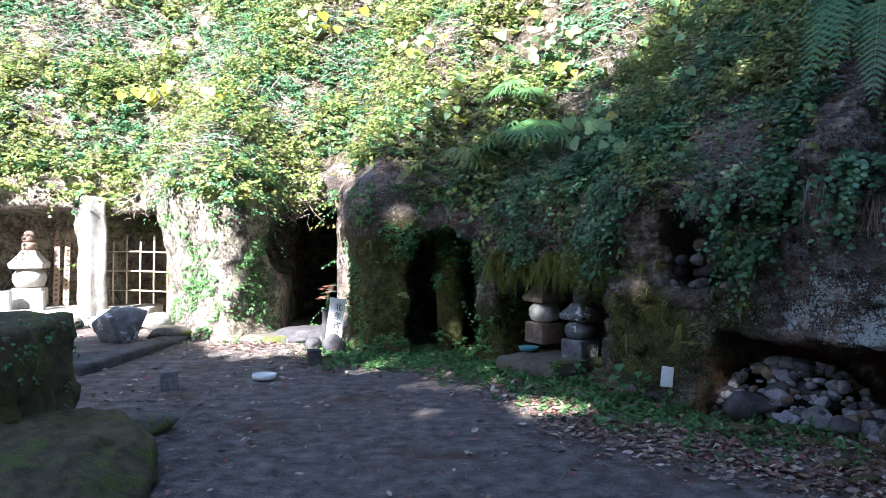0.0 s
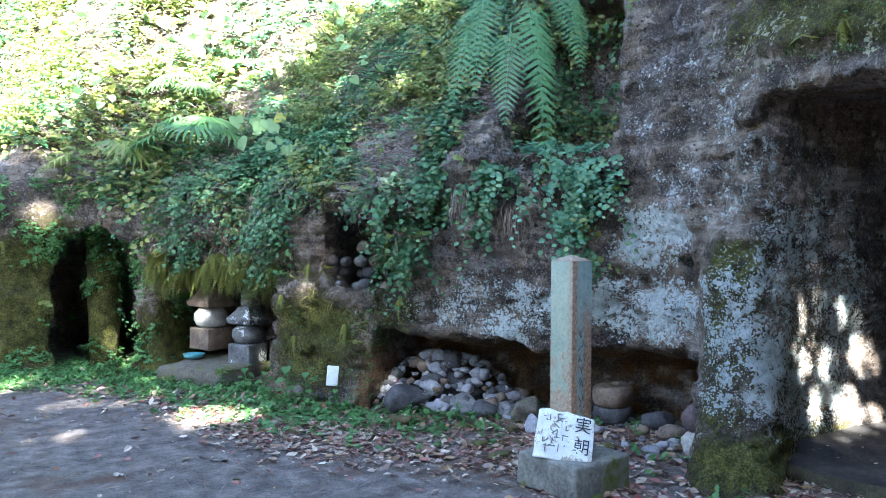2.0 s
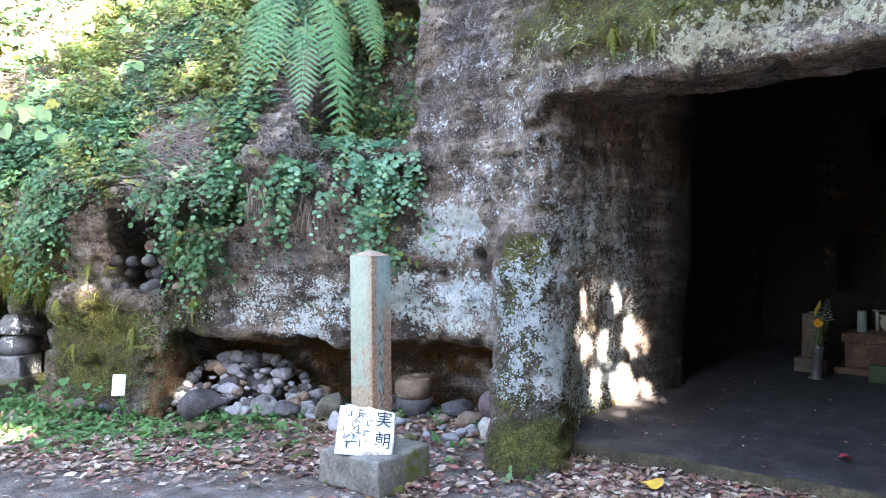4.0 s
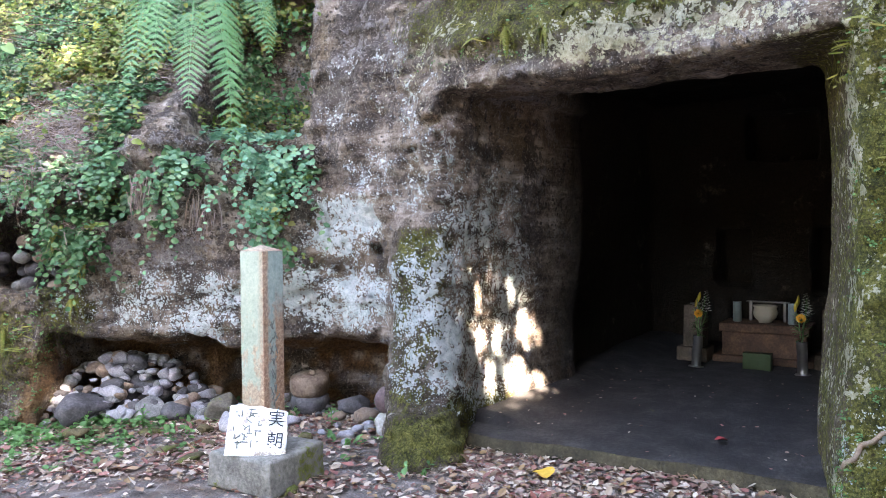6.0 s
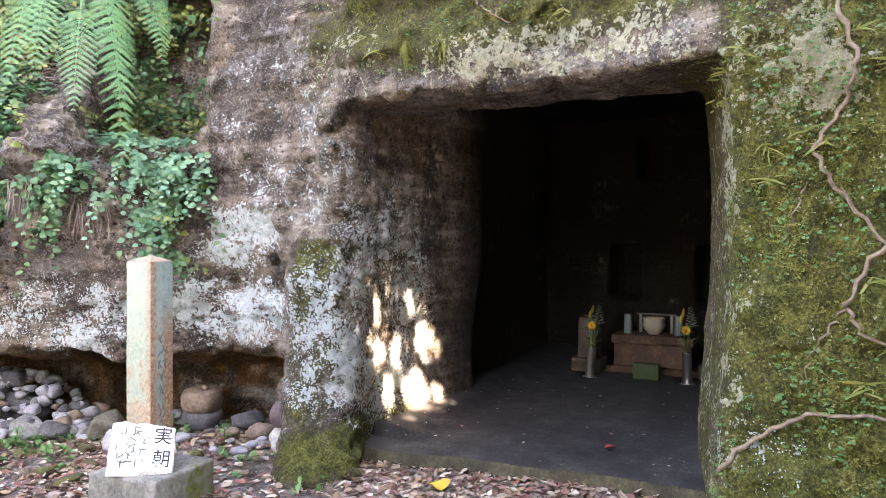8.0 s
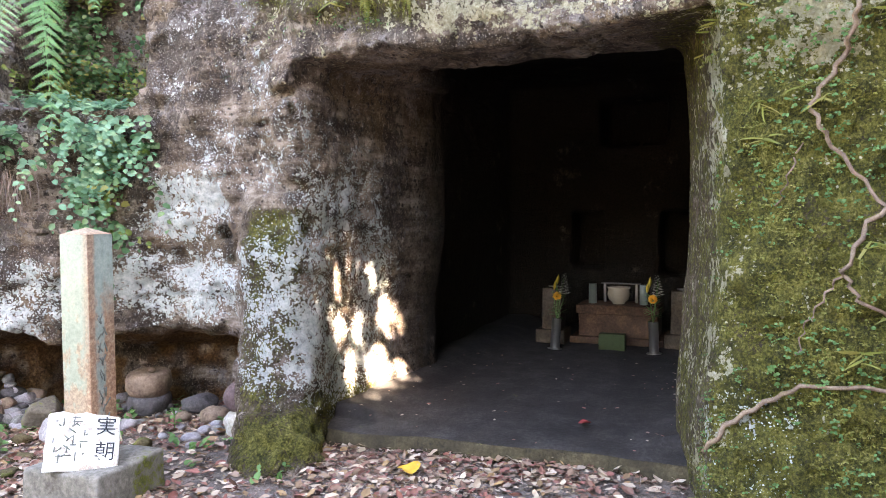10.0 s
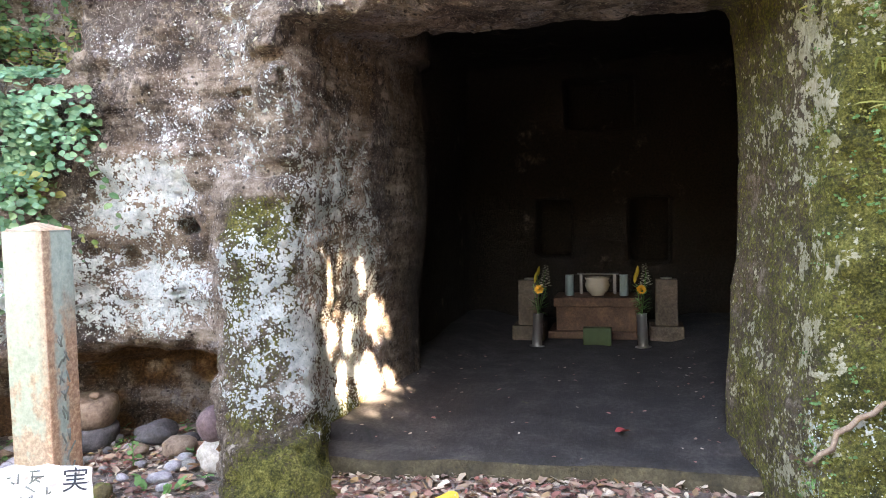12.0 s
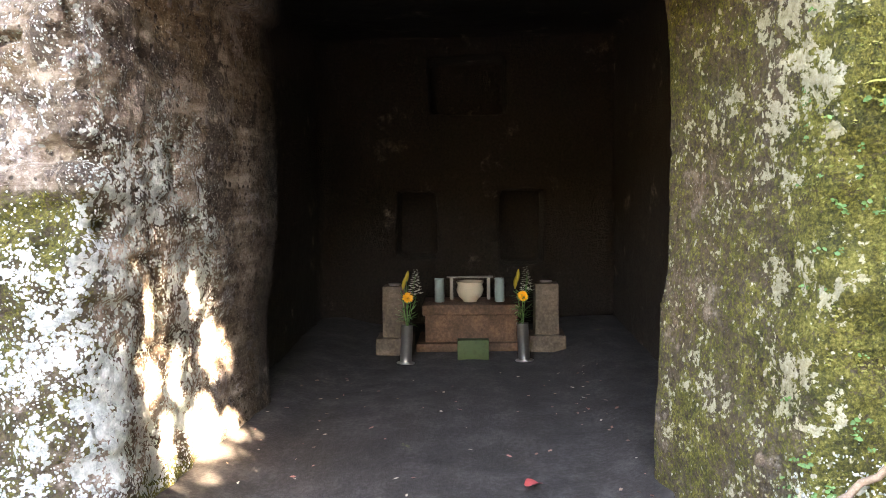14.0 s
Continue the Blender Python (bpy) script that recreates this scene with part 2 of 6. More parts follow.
def box(x, y, z, centre, half, yaw=0.0, r=0.1):
    """Distance to a rounded box turned about the upright."""
    c, s = math.cos(radians(yaw)), math.sin(radians(yaw))
    dx, dy = x - centre[0], y - centre[1]
    q = [np.abs(c * dx + s * dy) - half[0] + r, np.abs(-s * dx + c * dy) - half[1] + r, np.abs(z - centre[2]) - half[2] + r]
    outside = np.sqrt(sum(np.maximum(a, 0) ** 2 for a in q))
    return outside + np.minimum(np.maximum(np.maximum(q[0], q[1]), q[2]), 0) - r


def egg(x, y, z, centre, half):
    k = np.sqrt(((x - centre[0]) / half[0]) ** 2 + ((y - centre[1]) / half[1]) ** 2 + ((z - centre[2]) / half[2]) ** 2)
    return (k - 1) * min(half)


def cone(x, y, z, a, ra, b, rb):
    """Distance to a tapering limb of rock from a to b."""
    d = [q - p for p, q in zip(a, b)]
    t = np.clip(((x - a[0]) * d[0] + (y - a[1]) * d[1] + (z - a[2]) * d[2]) / sum(v * v for v in d), 0, 1)
    return np.sqrt((x - a[0] - t * d[0]) ** 2 + (y - a[1] - t * d[1]) ** 2 + (z - a[2] - t * d[2]) ** 2) - ra - (rb - ra) * t


def union(f, d, k=0.12):
    h = np.clip(0.5 + 0.5 * (f + d) / k, 0, 1)
    return -d * (1 - h) + f * h + k * h * (1 - h)


def carve(f, d, k=0.08):
    h = np.clip(0.5 - 0.5 * (f - d) / k, 0, 1)
    return d * (1 - h) + f * h - k * h * (1 - h)


def rock_field(x, y, z, flat, near):
    """Positive in the rock."""
    s = smooth(4.3, 5.6, y)
    lip = 2.7 - 0.7 * s + 0.5 * smooth(9.5, 12, y)
    rise = np.maximum(z - lip, 0)
    f = flat - rise * (0.18 + 0.55 * s)
    f = f + 0.16 * s * smooth(1.0, 1.9, z) * (1 - smooth(2.2, 3.0, z))
    f = f + 0.13 * smooth(0.5, 0.0, z)
    f = f + near * (0.20 * fractal(x, y, z, 0.9, 2) + 0.11 * fractal(x, y, z * 1.6, 3.1, 3) + 0.085 * fractal(x * 0.45, y * 0.45, z * 2.6, 2.2, 3) + 0.06 * fractal(x, y, z, 8.0, 2))
    return f


def great_cave(x, y, z):
    left = y - (2.9 - 0.115 * (x - 4.6) + 0.05 * np.sin(z * 3.1) - 0.08 * smooth(1.5, 2.3, z))
    right = (0.40 + 0.24 * (x - 4.4) + 0.04 * np.sin(z * 2.3 + 1)) - y
    d = np.maximum(np.maximum(left, right), np.maximum(z - 2.47 - 0.03 * (x - 4.6), np.maximum(x - 6.9, 3.3 - x)))
    d = np.minimum(d, box(x, y, z, (6.9, 1.35, 1.2), (1.65, 1.24, 1.78), 0, 0.06))
    d = np.minimum(d, box(x, y, z, (7.7, 1.52, 1.2), (1.3, 1.42, 1.78), 0, 0.06))
    # sunken panels round the carving on the back wall
    for cy, cz, hy, hz in ((1.99, 1.2, 0.19, 0.32), (0.98, 1.16, 0.21, 0.36), (1.49, 2.53, 0.37, 0.27)):
        d = np.minimum(d, box(x, y, z, (9.0, cy, cz), (0.5, hy, hz), 0, 0.03))
    return d


def slit(x, y, z):
    """The low hollow under the overhang: its roof slopes down to the back."""
    sag = 0.07 * np.exp(-((y - 4.72) / 0.22) ** 2) + 0.03 * np.sin(y * 6.0)
    a = np.maximum(box(x, y, z, (4.72, 4.3, 0.1), (0.5, 1.0, 0.72), 25, 0.2), z - 0.7 + sag + 0.25 * np.maximum(x - 4.55, 0))
    b = np.maximum(box(x, y, z, (3.92, 5.5, 0.1), (0.46, 0.72, 0.72), 38, 0.2), z - 0.69 + sag + 0.2 * np.maximum(x - 3.8, 0))
    return np.minimum(a, b)


def carved(x, y, z, f):
    rough = 0.05 * fractal(x, y, z, 4.0, 2)
    f = carve(f, great_cave(x, y, z) + rough * 0.35, 0.02)
    # buttress beside the great cave, with its spreading foot
    f = union(f, cone(x, y, z, (4.64, 3.16, 1.42), 0.19, (4.5, 3.12, 0.45), 0.2) + rough, 0.2)
    f = union(f, cone(x, y, z, (4.85, 3.15, 2.0), 0.2, (4.62, 3.1, -0.05), 0.26) + rough, 0.2)
    f = union(f, cone(x, y, z, (4.42, 3.05, 0.4), 0.18, (4.16, 2.85, -0.1), 0.3) + rough, 0.2)
    # low slit under the overhang
    f = carve(f, slit(x, y, z) + rough * 1.3, 0.04)
    f = carve(f, egg(x, y, z, (4.66, 3.62, 1.38), (0.24, 0.1, 0.075)), 0.015)
    f = carve(f, egg(x, y, z, (4.45, 3.02, 1.66), (0.16, 0.24, 0.06)), 0.03)
    f = carve(f, egg(x, y, z, (4.5, 3.45, 2.1), (0.14, 0.4, 0.045)), 0.03)
    f = carve(f, egg(x, y, z, (4.45, 3.0, 2.25), (0.12, 0.16, 0.04)), 0.03)
    # niche of the piled stones, niche of the two towers
    f = carve(f, box(x, y, z, (3.36, 6.2, 1.42), (0.55, 0.36, 0.38), 35, 0.16) + rough, 0.06)
    f = carve(f, box(x, y, z, (2.88, 8.35, 0.62), (0.7, 0.8, 0.55), 32, 0.15) + rough, 0.06)
    f = carve(f, box(x, y, z, (3.55, 5.6, 1.75), (0.3, 0.35, 0.13), 35, 0.12) + rough, 0.06)
    # hollow behind the big fern
    f = carve(f, box(x, y, z, (4.7, 4.9, 3.05), (0.95, 0.5, 0.8), 35, 0.2) + rough, 0.1)
    return f


def carved_far(x, y, z, f):
    rough = 0.06 * fractal(x, y, z, 3.0, 2)
    f = carve(f, box(x, y, z, (2.88, 8.35, 0.62), (0.7, 0.8, 0.55), 32, 0.15) + rough, 0.06)
    # arched hollows with a column between
    f = carve(f, box(x, y, z, (1.72, 10.2, 0.7), (0.75, 1.1, 0.95), 20, 0.3) + rough, 0.08)
    f = union(f, cone(x, y, z, (1.66, 9.85, 2.0), 0.2, (1.7, 9.8, -0.1), 0.17) + rough, 0.1)
    f = union(f, cone(x, y, z, (2.25, 9.25, 1.4), 0.24, (2.2, 9.2, -0.1), 0.2) + rough, 0.1)
    # second cave
    f = carve(f, box(x, y, z, (-0.1, 13.2, 0.85), (0.44, 2.4, 1.18), -4, 0.1) + rough, 0.06)
    f = carve(f, egg(x, y, z, (-0.5, 12.9, 1.5), (0.62, 1.5, 0.62)) + rough, 0.06)
    # hollow behind the lattice, and the one with the pale tower
    f = carve(f, box(x, y, z, (-3.0, 13.7, 1.0), (0.68, 1.2, 0.95), -12, 0.1) + rough, 0.06)
    f = carve(f, box(x, y, z, (-5.2, 13.9, 1.0), (1.25, 1.0, 1.0), -10, 0.1) + rough, 0.06)
    return f


def surface_net(low, high, h, extra):
    """The rock's surface in a box of space, as vertices and quads."""
    axes = [np.arange(a, b + h, h) for a, b in zip(low, high)]
    px, py = np.meshgrid(axes[0], axes[1], indexing="ij")
    flat = plan_distance(px, py)[:, :, None]
    x, y, z = axes[0][:, None, None], axes[1][None, :, None], axes[2][None, None, :]
    f = rock_field(x, y, z, flat, 0.0)
    shape = f.shape
    close = np.abs(f) < 0.9
    full = [np.broadcast_to(a, shape)[close] for a in (x, y, z)]
    f[close] = rock_field(*full, np.broadcast_to(flat, shape)[close], 1.0)
    some = f > -0.8
    full = [np.broadcast_to(a, shape)[some] for a in (x, y, z)]
    f[some] = extra(*full, f[some])
    inside = f > 0
    n = [k - 1 for k in shape]
    count, total = np.zeros(n, np.int16), np.zeros((*n, 3), np.float32)
    for axis in range(3):
        lo = [slice(None)] * 3
        hi = [slice(None)] * 3
        lo[axis], hi[axis] = slice(0, -1), slice(1, None)
        fa, fb = f[tuple(lo)], f[tuple(hi)]
        cross = inside[tuple(lo)] != inside[tuple(hi)]
        t = np.where(cross, fa / np.where(cross, fa - fb, 1), 0)
        others = [a for a in range(3) if a != axis]
        for i in (0, 1):
            for j in (0, 1):
                sl = [slice(None)] * 3
                sl[others[0]] = slice(i, i + n[others[0]])
                sl[others[1]] = slice(j, j + n[others[1]])
                c, tt = cross[tuple(sl)], t[tuple(sl)]
                count += c
                total[..., axis] += np.where(c, tt, 0)
                total[..., others[0]] += c * i
                total[..., others[1]] += c * j
    used = count > 0
    index = np.full(n, -1, np.int64)
    index[used] = np.arange(used.sum())
    cell = np.argwhere(used)
    verts = (cell + total[used] / count[used][:, None]) * h + np.array(low)
    quads = []
    for axis in range(3):
        lo = [slice(1, -1)] * 3
        hi = [slice(1, -1)] * 3
        lo[axis], hi[axis] = slice(0, -1), slice(1, None)
        a, b = inside[tuple(lo)], inside[tuple(hi)]
        at = np.argwhere(a != b)
        flip = a[a != b]
        others = [k for k in range(3) if k != axis]
        base = at.copy()
        for k in others:
            base[:, k] += 1
        corner = []
        for i, j in ((0, 0), (1, 0), (1, 1), (0, 1)):
            c = base.copy()
            c[:, others[0]] -= 1 - i
            c[:, others[1]] -= 1 - j
            corner.append(index[c[:, 0], c[:, 1], c[:, 2]])
        q = np.stack(corner, 1)
        turn = flip if axis != 1 else ~flip
        q[~turn] = q[~turn][:, ::-1]
        quads.append(q)
    return verts, np.concatenate(quads)


def mesh_from(name, verts, faces, material, smooth_shading=True):
    me = bpy.data.meshes.new(name)
    faces = np.asarray(faces, np.int32)
    me.vertices.add(len(verts))
    me.vertices.foreach_set("co", np.asarray(verts, np.float32).ravel())
    k = faces.shape[1]
    me.loops.add(faces.size)
    me.loops.foreach_set("vertex_index", faces.ravel())
    me.polygons.add(len(faces))
    me.polygons.foreach_set("loop_start", np.arange(0, faces.size, k, dtype=np.int32))
    me.polygons.foreach_set("use_smooth", np.full(len(faces), smooth_shading))
    me.update(calc_edges=True)
    me.validate()
    if material:
        me.materials.append(material)
    return me


def blob(p, centre, half):
    return np.clip(1.9 - 1.5 * np.sqrt((((p - np.array(centre)) / np.array(half)) ** 2).sum(1)), 0, 1)


def growth(me, v):
    """Moss, white lichen, pale crust, and painted shade and sun, by place on the rock."""
    x, y, z = v.T
    lichen = np.full(len(v), 0.12)
    for c, r, a in (((4.6, 3.9, 1.55), (0.6, 0.45, 0.35), 0.95), ((4.5, 3.95, 1.0), (0.7, 0.7, 0.35), 0.95), ((4.0, 4.9, 0.95), (0.7, 0.95, 0.35), 0.8), ((3.4, 5.8, 1.0), (0.5, 0.5, 0.3), 0.6),
                    ((4.3, 3.12, 0.95), (0.38, 0.3, 0.75), 0.76), ((4.6, 3.3, 2.0), (0.6, 0.9, 0.5), 0.56), ((4.9, 2.85, 1.0), (0.9, 0.3, 1.2), 0.82), ((4.5, 3.6, 2.6), (0.6, 1.0, 0.5), 0.45),
                    ((4.1, 0.25, 0.3), (0.4, 0.4, 0.6), 0.55)):
        lichen = np.maximum(lichen, a * blob(v, c, r))
    pale = np.full(len(v), 0.1)
    for c, r, a in (((4.2, 0.2, 2.35), (0.6, 0.7, 0.5), 0.8), ((4.4, 1.4, 2.66), (0.7, 1.4, 0.24), 0.82), ((4.4, 3.0, 2.7), (0.7, 0.9, 0.6), 0.65), ((4.3, 0.42, 1.0), (0.3, 0.3, 1.9), 0.72), ((4.7, 0.5, 1.2), (0.8, 0.35, 1.8), 0.68)):
        pale = np.maximum(pale, a * blob(v, c, r))
    pale = np.maximum(pale, (0.42 + 0.2 * smooth(1.6, 2.4, z)) * smooth(0.6, 0.2, y) * (x < 5.5))
    moss = np.full(len(v), 0.1)
    for c, r, a in (((4.0, 2.8, 0.1), (0.6, 0.5, 0.5), 0.46), ((4.3, 3.0, 0.8), (0.35, 0.35, 0.9), 0.62), ((4.3, 3.0, 1.4), (0.4, 0.35, 0.22), 0.72), ((4.4, 1.6, 3.1), (0.8, 2.4, 0.55), 0.72), ((3.1, 6.7, 0.6), (0.6, 0.9, 0.6), 0.75), ((2.4, 8.8, 0.3), (0.9, 1.0, 0.6), 0.85),
                    ((5.0, 0.5, 0.3), (0.8, 0.3, 0.8), 0.5), ((1.2, 9.9, 0.7), (1.3, 1.0, 1.5), 0.8), ((4.6, 2.8, 0.15), (1.2, 0.4, 0.25), 0.8), ((3.5, 5.9, 0.9), (0.3, 0.4, 0.5), 0.6)):
        moss = np.maximum(moss, a * blob(v, c, r))
    moss = np.maximum(moss, (0.88 - 0.15 * smooth(1.9, 2.5, z)) * smooth(0.55, 0.3, y) * (x < 5.5))
    moss = np.maximum(moss, 0.6 * smooth(1.0, 0.6, y) * (x < 5.6) * (x > 4.2) * (z < 2.5))
    moss = np.maximum(moss, 0.5 * smooth(2.0, 2.8, z) * smooth(4.5, 6.0, y))
    # far wall made paler, the sun's glare put into its colour
    pale = np.maximum(pale, 0.85 * smooth(0.4, -0.4, x) * smooth(9.5, 10.5, y))
    soil = smooth(0.26, 0.12, slit(x, y, z)) * smooth(0.7, 0.6, z) * smooth(-0.3, 0.0, fractal(x, y, z, 5.0, 2))
    # deep: the chamber, whose shade goes into the rock colour
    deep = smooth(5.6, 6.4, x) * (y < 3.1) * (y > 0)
    for name, values in (("moss", moss * (1 - deep)), ("lichen", lichen * (1 - deep)), ("pale", pale * (1 - deep)), ("cave_shade", deep), ("soil", soil)):
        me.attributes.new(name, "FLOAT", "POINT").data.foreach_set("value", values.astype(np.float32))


def refined(v, q):
    """Each quad cut in four, and the rock's pits, crumbs and moss cushions raised on it."""
    e = np.sort(np.stack([q, np.roll(q, -1, 1)], -1).reshape(-1, 2), 1)
    key, back = np.unique(e[:, 0].astype(np.int64) * len(v) + e[:, 1], return_inverse=True)
    mids = (v[key // len(v)] + v[key % len(v)]) / 2
    m = back.reshape(-1, 4) + len(v)
    c = np.arange(len(q)) + len(v) + len(mids)
    v2 = np.concatenate([v, mids, v[q].mean(1)])
    q2 = np.concatenate([np.stack([q[:, i], m[:, i], c, m[:, i - 1]], 1) for i in range(4)])
    # round off the new vertices a little, then push them along the normals
    a, b = v2[q2[:, 2]] - v2[q2[:, 0]], v2[q2[:, 3]] - v2[q2[:, 1]]
    face = np.cross(a, b)
    n = np.stack([sum(np.bincount(q2[:, i], face[:, k], len(v2)) for i in range(4)) for k in range(3)], 1)
    n = n / np.maximum(np.linalg.norm(n, axis=1), 1e-9)[:, None]
    x, y, z = v2.T
    mossy = smooth(0.6, 0.25, y) * (x < 5.5)
    crumbs = 0.03 * fractal(x, y, z, 11.0, 2) + 0.012 * value_noise(x * 31, y * 31, z * 31)
    pits = -0.03 * smooth(0.16, 0.3, value_noise(x * 9 + 5, y * 9, z * 12)) - 0.014 * smooth(0.1, 0.3, value_noise(x * 21 + 5, y * 21, z * 21))
    ledge = 0.028 * smooth(0.02, 0.12, value_noise(x * 1.1, y * 1.1, z * 7.5 + 0.5 * x)) * (1 - mossy) * (1 - smooth(4.5, 4.9, x) * (y < 3.2))
    clump = mossy * (0.05 * np.abs(fractal(x, y, z, 7.0, 3)) - 0.01)
    open_air = 1 - 0.7 * smooth(5.2, 6.2, x) * (y < 3.2)
    jamb = 1 - 0.75 * smooth(1.2, 0.8, y) * (x > 4.15)
    return v2 + n * ((crumbs * jamb + pits * jamb + ledge * jamb + clump) * open_air)[:, None], q2


NEAR_V, NEAR_F = surface_net((1.5, -3.0, -0.2), (9.8, 8.6, 5.8), 0.045, carved)
FAR_V, FAR_F = surface_net((-9.0, 8.52, -0.2), (4.9, 17.0, 9.0), 0.075, carved_far)
for name, v, q, words in (("cliff_near", NEAR_V, NEAR_F, "weathered brown tuff cliff with lichen, moss and hollowed caves"),
                          ("cliff_far", FAR_V, FAR_F, "sunlit tuff cliff with ivy-hung burial caves at its foot")):
    if name == "cliff_near":
        v, q = refined(v, q)
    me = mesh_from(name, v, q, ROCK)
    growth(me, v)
    tagged(new(name, me), words, "cliff", kind="structure")

# ---- ground ----
def ground_height(x, y):
    return 0.03 * fractal(x, y, x * 0 + 0.5, 0.7, 3) + 0.06 * smooth(9.0, 12.0, y) + 0.012 * fractal(x, y, x * 0 + 3.5, 5.0, 2)


def earth_material():
    n = Net("dark earth path", 0.92)
    big, mid, fine = n.noise(0.8, 5, 0.6), n.noise(6, 5, 0.65), n.noise(85, 4, 0.8)
    c = n.ramp(n.math("ADD", n.math("MULTIPLY", mid, 0.5), n.math("MULTIPLY", fine, 0.5)), (0.38, (0.06, 0.049, 0.045)), (0.52, (0.2, 0.168, 0.152)), (0.66, (0.4, 0.35, 0.32)))
    needles = n.step(n.math("ADD", n.noise(1.1, 4, 0.6), n.math("MULTIPLY", fine, 0.2)), 0.66, 0.78)
    c = n.mix(n.math("MULTIPLY", needles, 0.7), c, n.ramp(fine, (0.3, (0.07, 0.035, 0.02)), (0.7, (0.2, 0.11, 0.06))))
    return n.done(c, 0.93, n.math("ADD", n.math("MULTIPLY", mid, 0.8), fine), 0.9, 0.03)


EARTH = earth_material()
step_out = np.concatenate([-np.geomspace(300, 4, 26)[:-1] - 3, np.arange(-7, 9.01, 0.09), np.geomspace(4, 300, 26)[1:] + 5])
gx, gy = np.meshgrid(step_out, step_out + 4, indexing="ij")
gz = ground_height(gx, gy)
k = len(step_out)
idx = np.arange(k * k).reshape(k, k)
quads = np.stack([idx[:-1, :-1], idx[1:, :-1], idx[1:, 1:], idx[:-1, 1:]], -1).reshape(-1, 4)
ground = new("ground", mesh_from("ground", np.stack([gx, gy, gz], -1).reshape(-1, 3), quads, EARTH))
tagged(ground, "dark trodden earth strewn with fallen leaves and needles", "ground", kind="structure")

# ---- making things ----
def part(name, bm, material, parent=None, label="", at=None, smooth_shading=True):
    """One mesh object from a bmesh, under its thing or part."""
    me = bpy.data.meshes.new(name)
    bm.to_mesh(me)
    bm.free()
    me.materials.append(material)
    me.polygons.foreach_set("use_smooth", np.full(len(me.polygons), smooth_shading))
    ob = new(name, me)
    if at is not None:
        ob.matrix_basis = at
    if parent:
        ob.parent = parent
    if label:
        ob["label"] = label
    return ob


def thing(name, m, label, category, group="", kind=""):
    ob = new(name)
    ob.empty_display_size = 0.1
    ob.matrix_basis = m
    return tagged(ob, label, category, group, kind)


def block(sx, sy, sz, bevel=0.01, lift=True, cuts=0, wobble=0.0, taper=1.0, seed=0):
    """A bevelled block standing on z = 0, its faces a little uneven."""
    bm = bmesh.new()
    bmesh.ops.create_cube(bm, size=1)
    for v in bm.verts:
        k = taper if v.co.z > 0 else 1
        v.co = Vector((v.co.x * sx * k, v.co.y * sy * k, (v.co.z + (0.5 if lift else 0)) * sz))
    if bevel:
        bmesh.ops.bevel(bm, geom=bm.edges[:], offset=bevel, segments=2, affect="EDGES", profile=0.6)
    if cuts:
        bmesh.ops.subdivide_edges(bm, edges=[e for e in bm.edges if e.calc_length() > 0.05], cuts=cuts, use_grid_fill=True)
    if wobble:
        for v in bm.verts:
            v.co += noise.noise_vector(v.co * 4 + Vector((seed * 3.1, 0, 0))) * wobble + noise.noise_vector(v.co * 17 + Vector((seed, 2, 0))) * wobble * 0.35
    return bm


def lathe(profile, segments=24, wobble=0.0, seed=0):
    """A turned shape from (radius, height) pairs."""
    bm = bmesh.new()
    rings = []
    for r, z in profile:
        ring = []
        for i in range(segments):
            a = math.tau * i / segments
            p = Vector((r * math.cos(a), r * math.sin(a), z))
            if wobble:
                p += noise.noise_vector(p * 9 + Vector((seed * 2.3, 0, 0))) * wobble
            ring.append(bm.verts.new(p))
        rings.append(ring)
    for a, b in zip(rings, rings[1:]):
        for i in range(segments):
            bm.faces.new((a[i], a[(i + 1) % segments], b[(i + 1) % segments], b[i]))
    bm.faces.new(rings[0][::-1])
    bm.faces.new(rings[-1])
    return bm


def tube(points, radii, sides=6):
    """A tapering tube through points."""
    bm = bmesh.new()
    points = [Vector(p) for p in points]
    rings = []
    for i, p in enumerate(points):
        d = (points[min(i + 1, len(points) - 1)] - points[max(i - 1, 0)]).normalized()
        a = d.orthogonal().normalized()
        if rings and abs(d.z) < 0.99:
            a = d.cross(Vector((0, 0, 1))).normalized()
        b = d.cross(a)
        r = radii[i] if isinstance(radii, (list, tuple)) else radii
        rings.append([bm.verts.new(p + (a * math.cos(math.tau * k / sides) + b * math.sin(math.tau * k / sides)) * r) for k in range(sides)])
    for a, b in zip(rings, rings[1:]):
        for k in range(sides):
            bm.faces.new((a[k], a[(k + 1) % sides], b[(k + 1) % sides], b[k]))
    bm.faces.new(rings[0][::-1])
    bm.faces.new(rings[-1])
    return bm


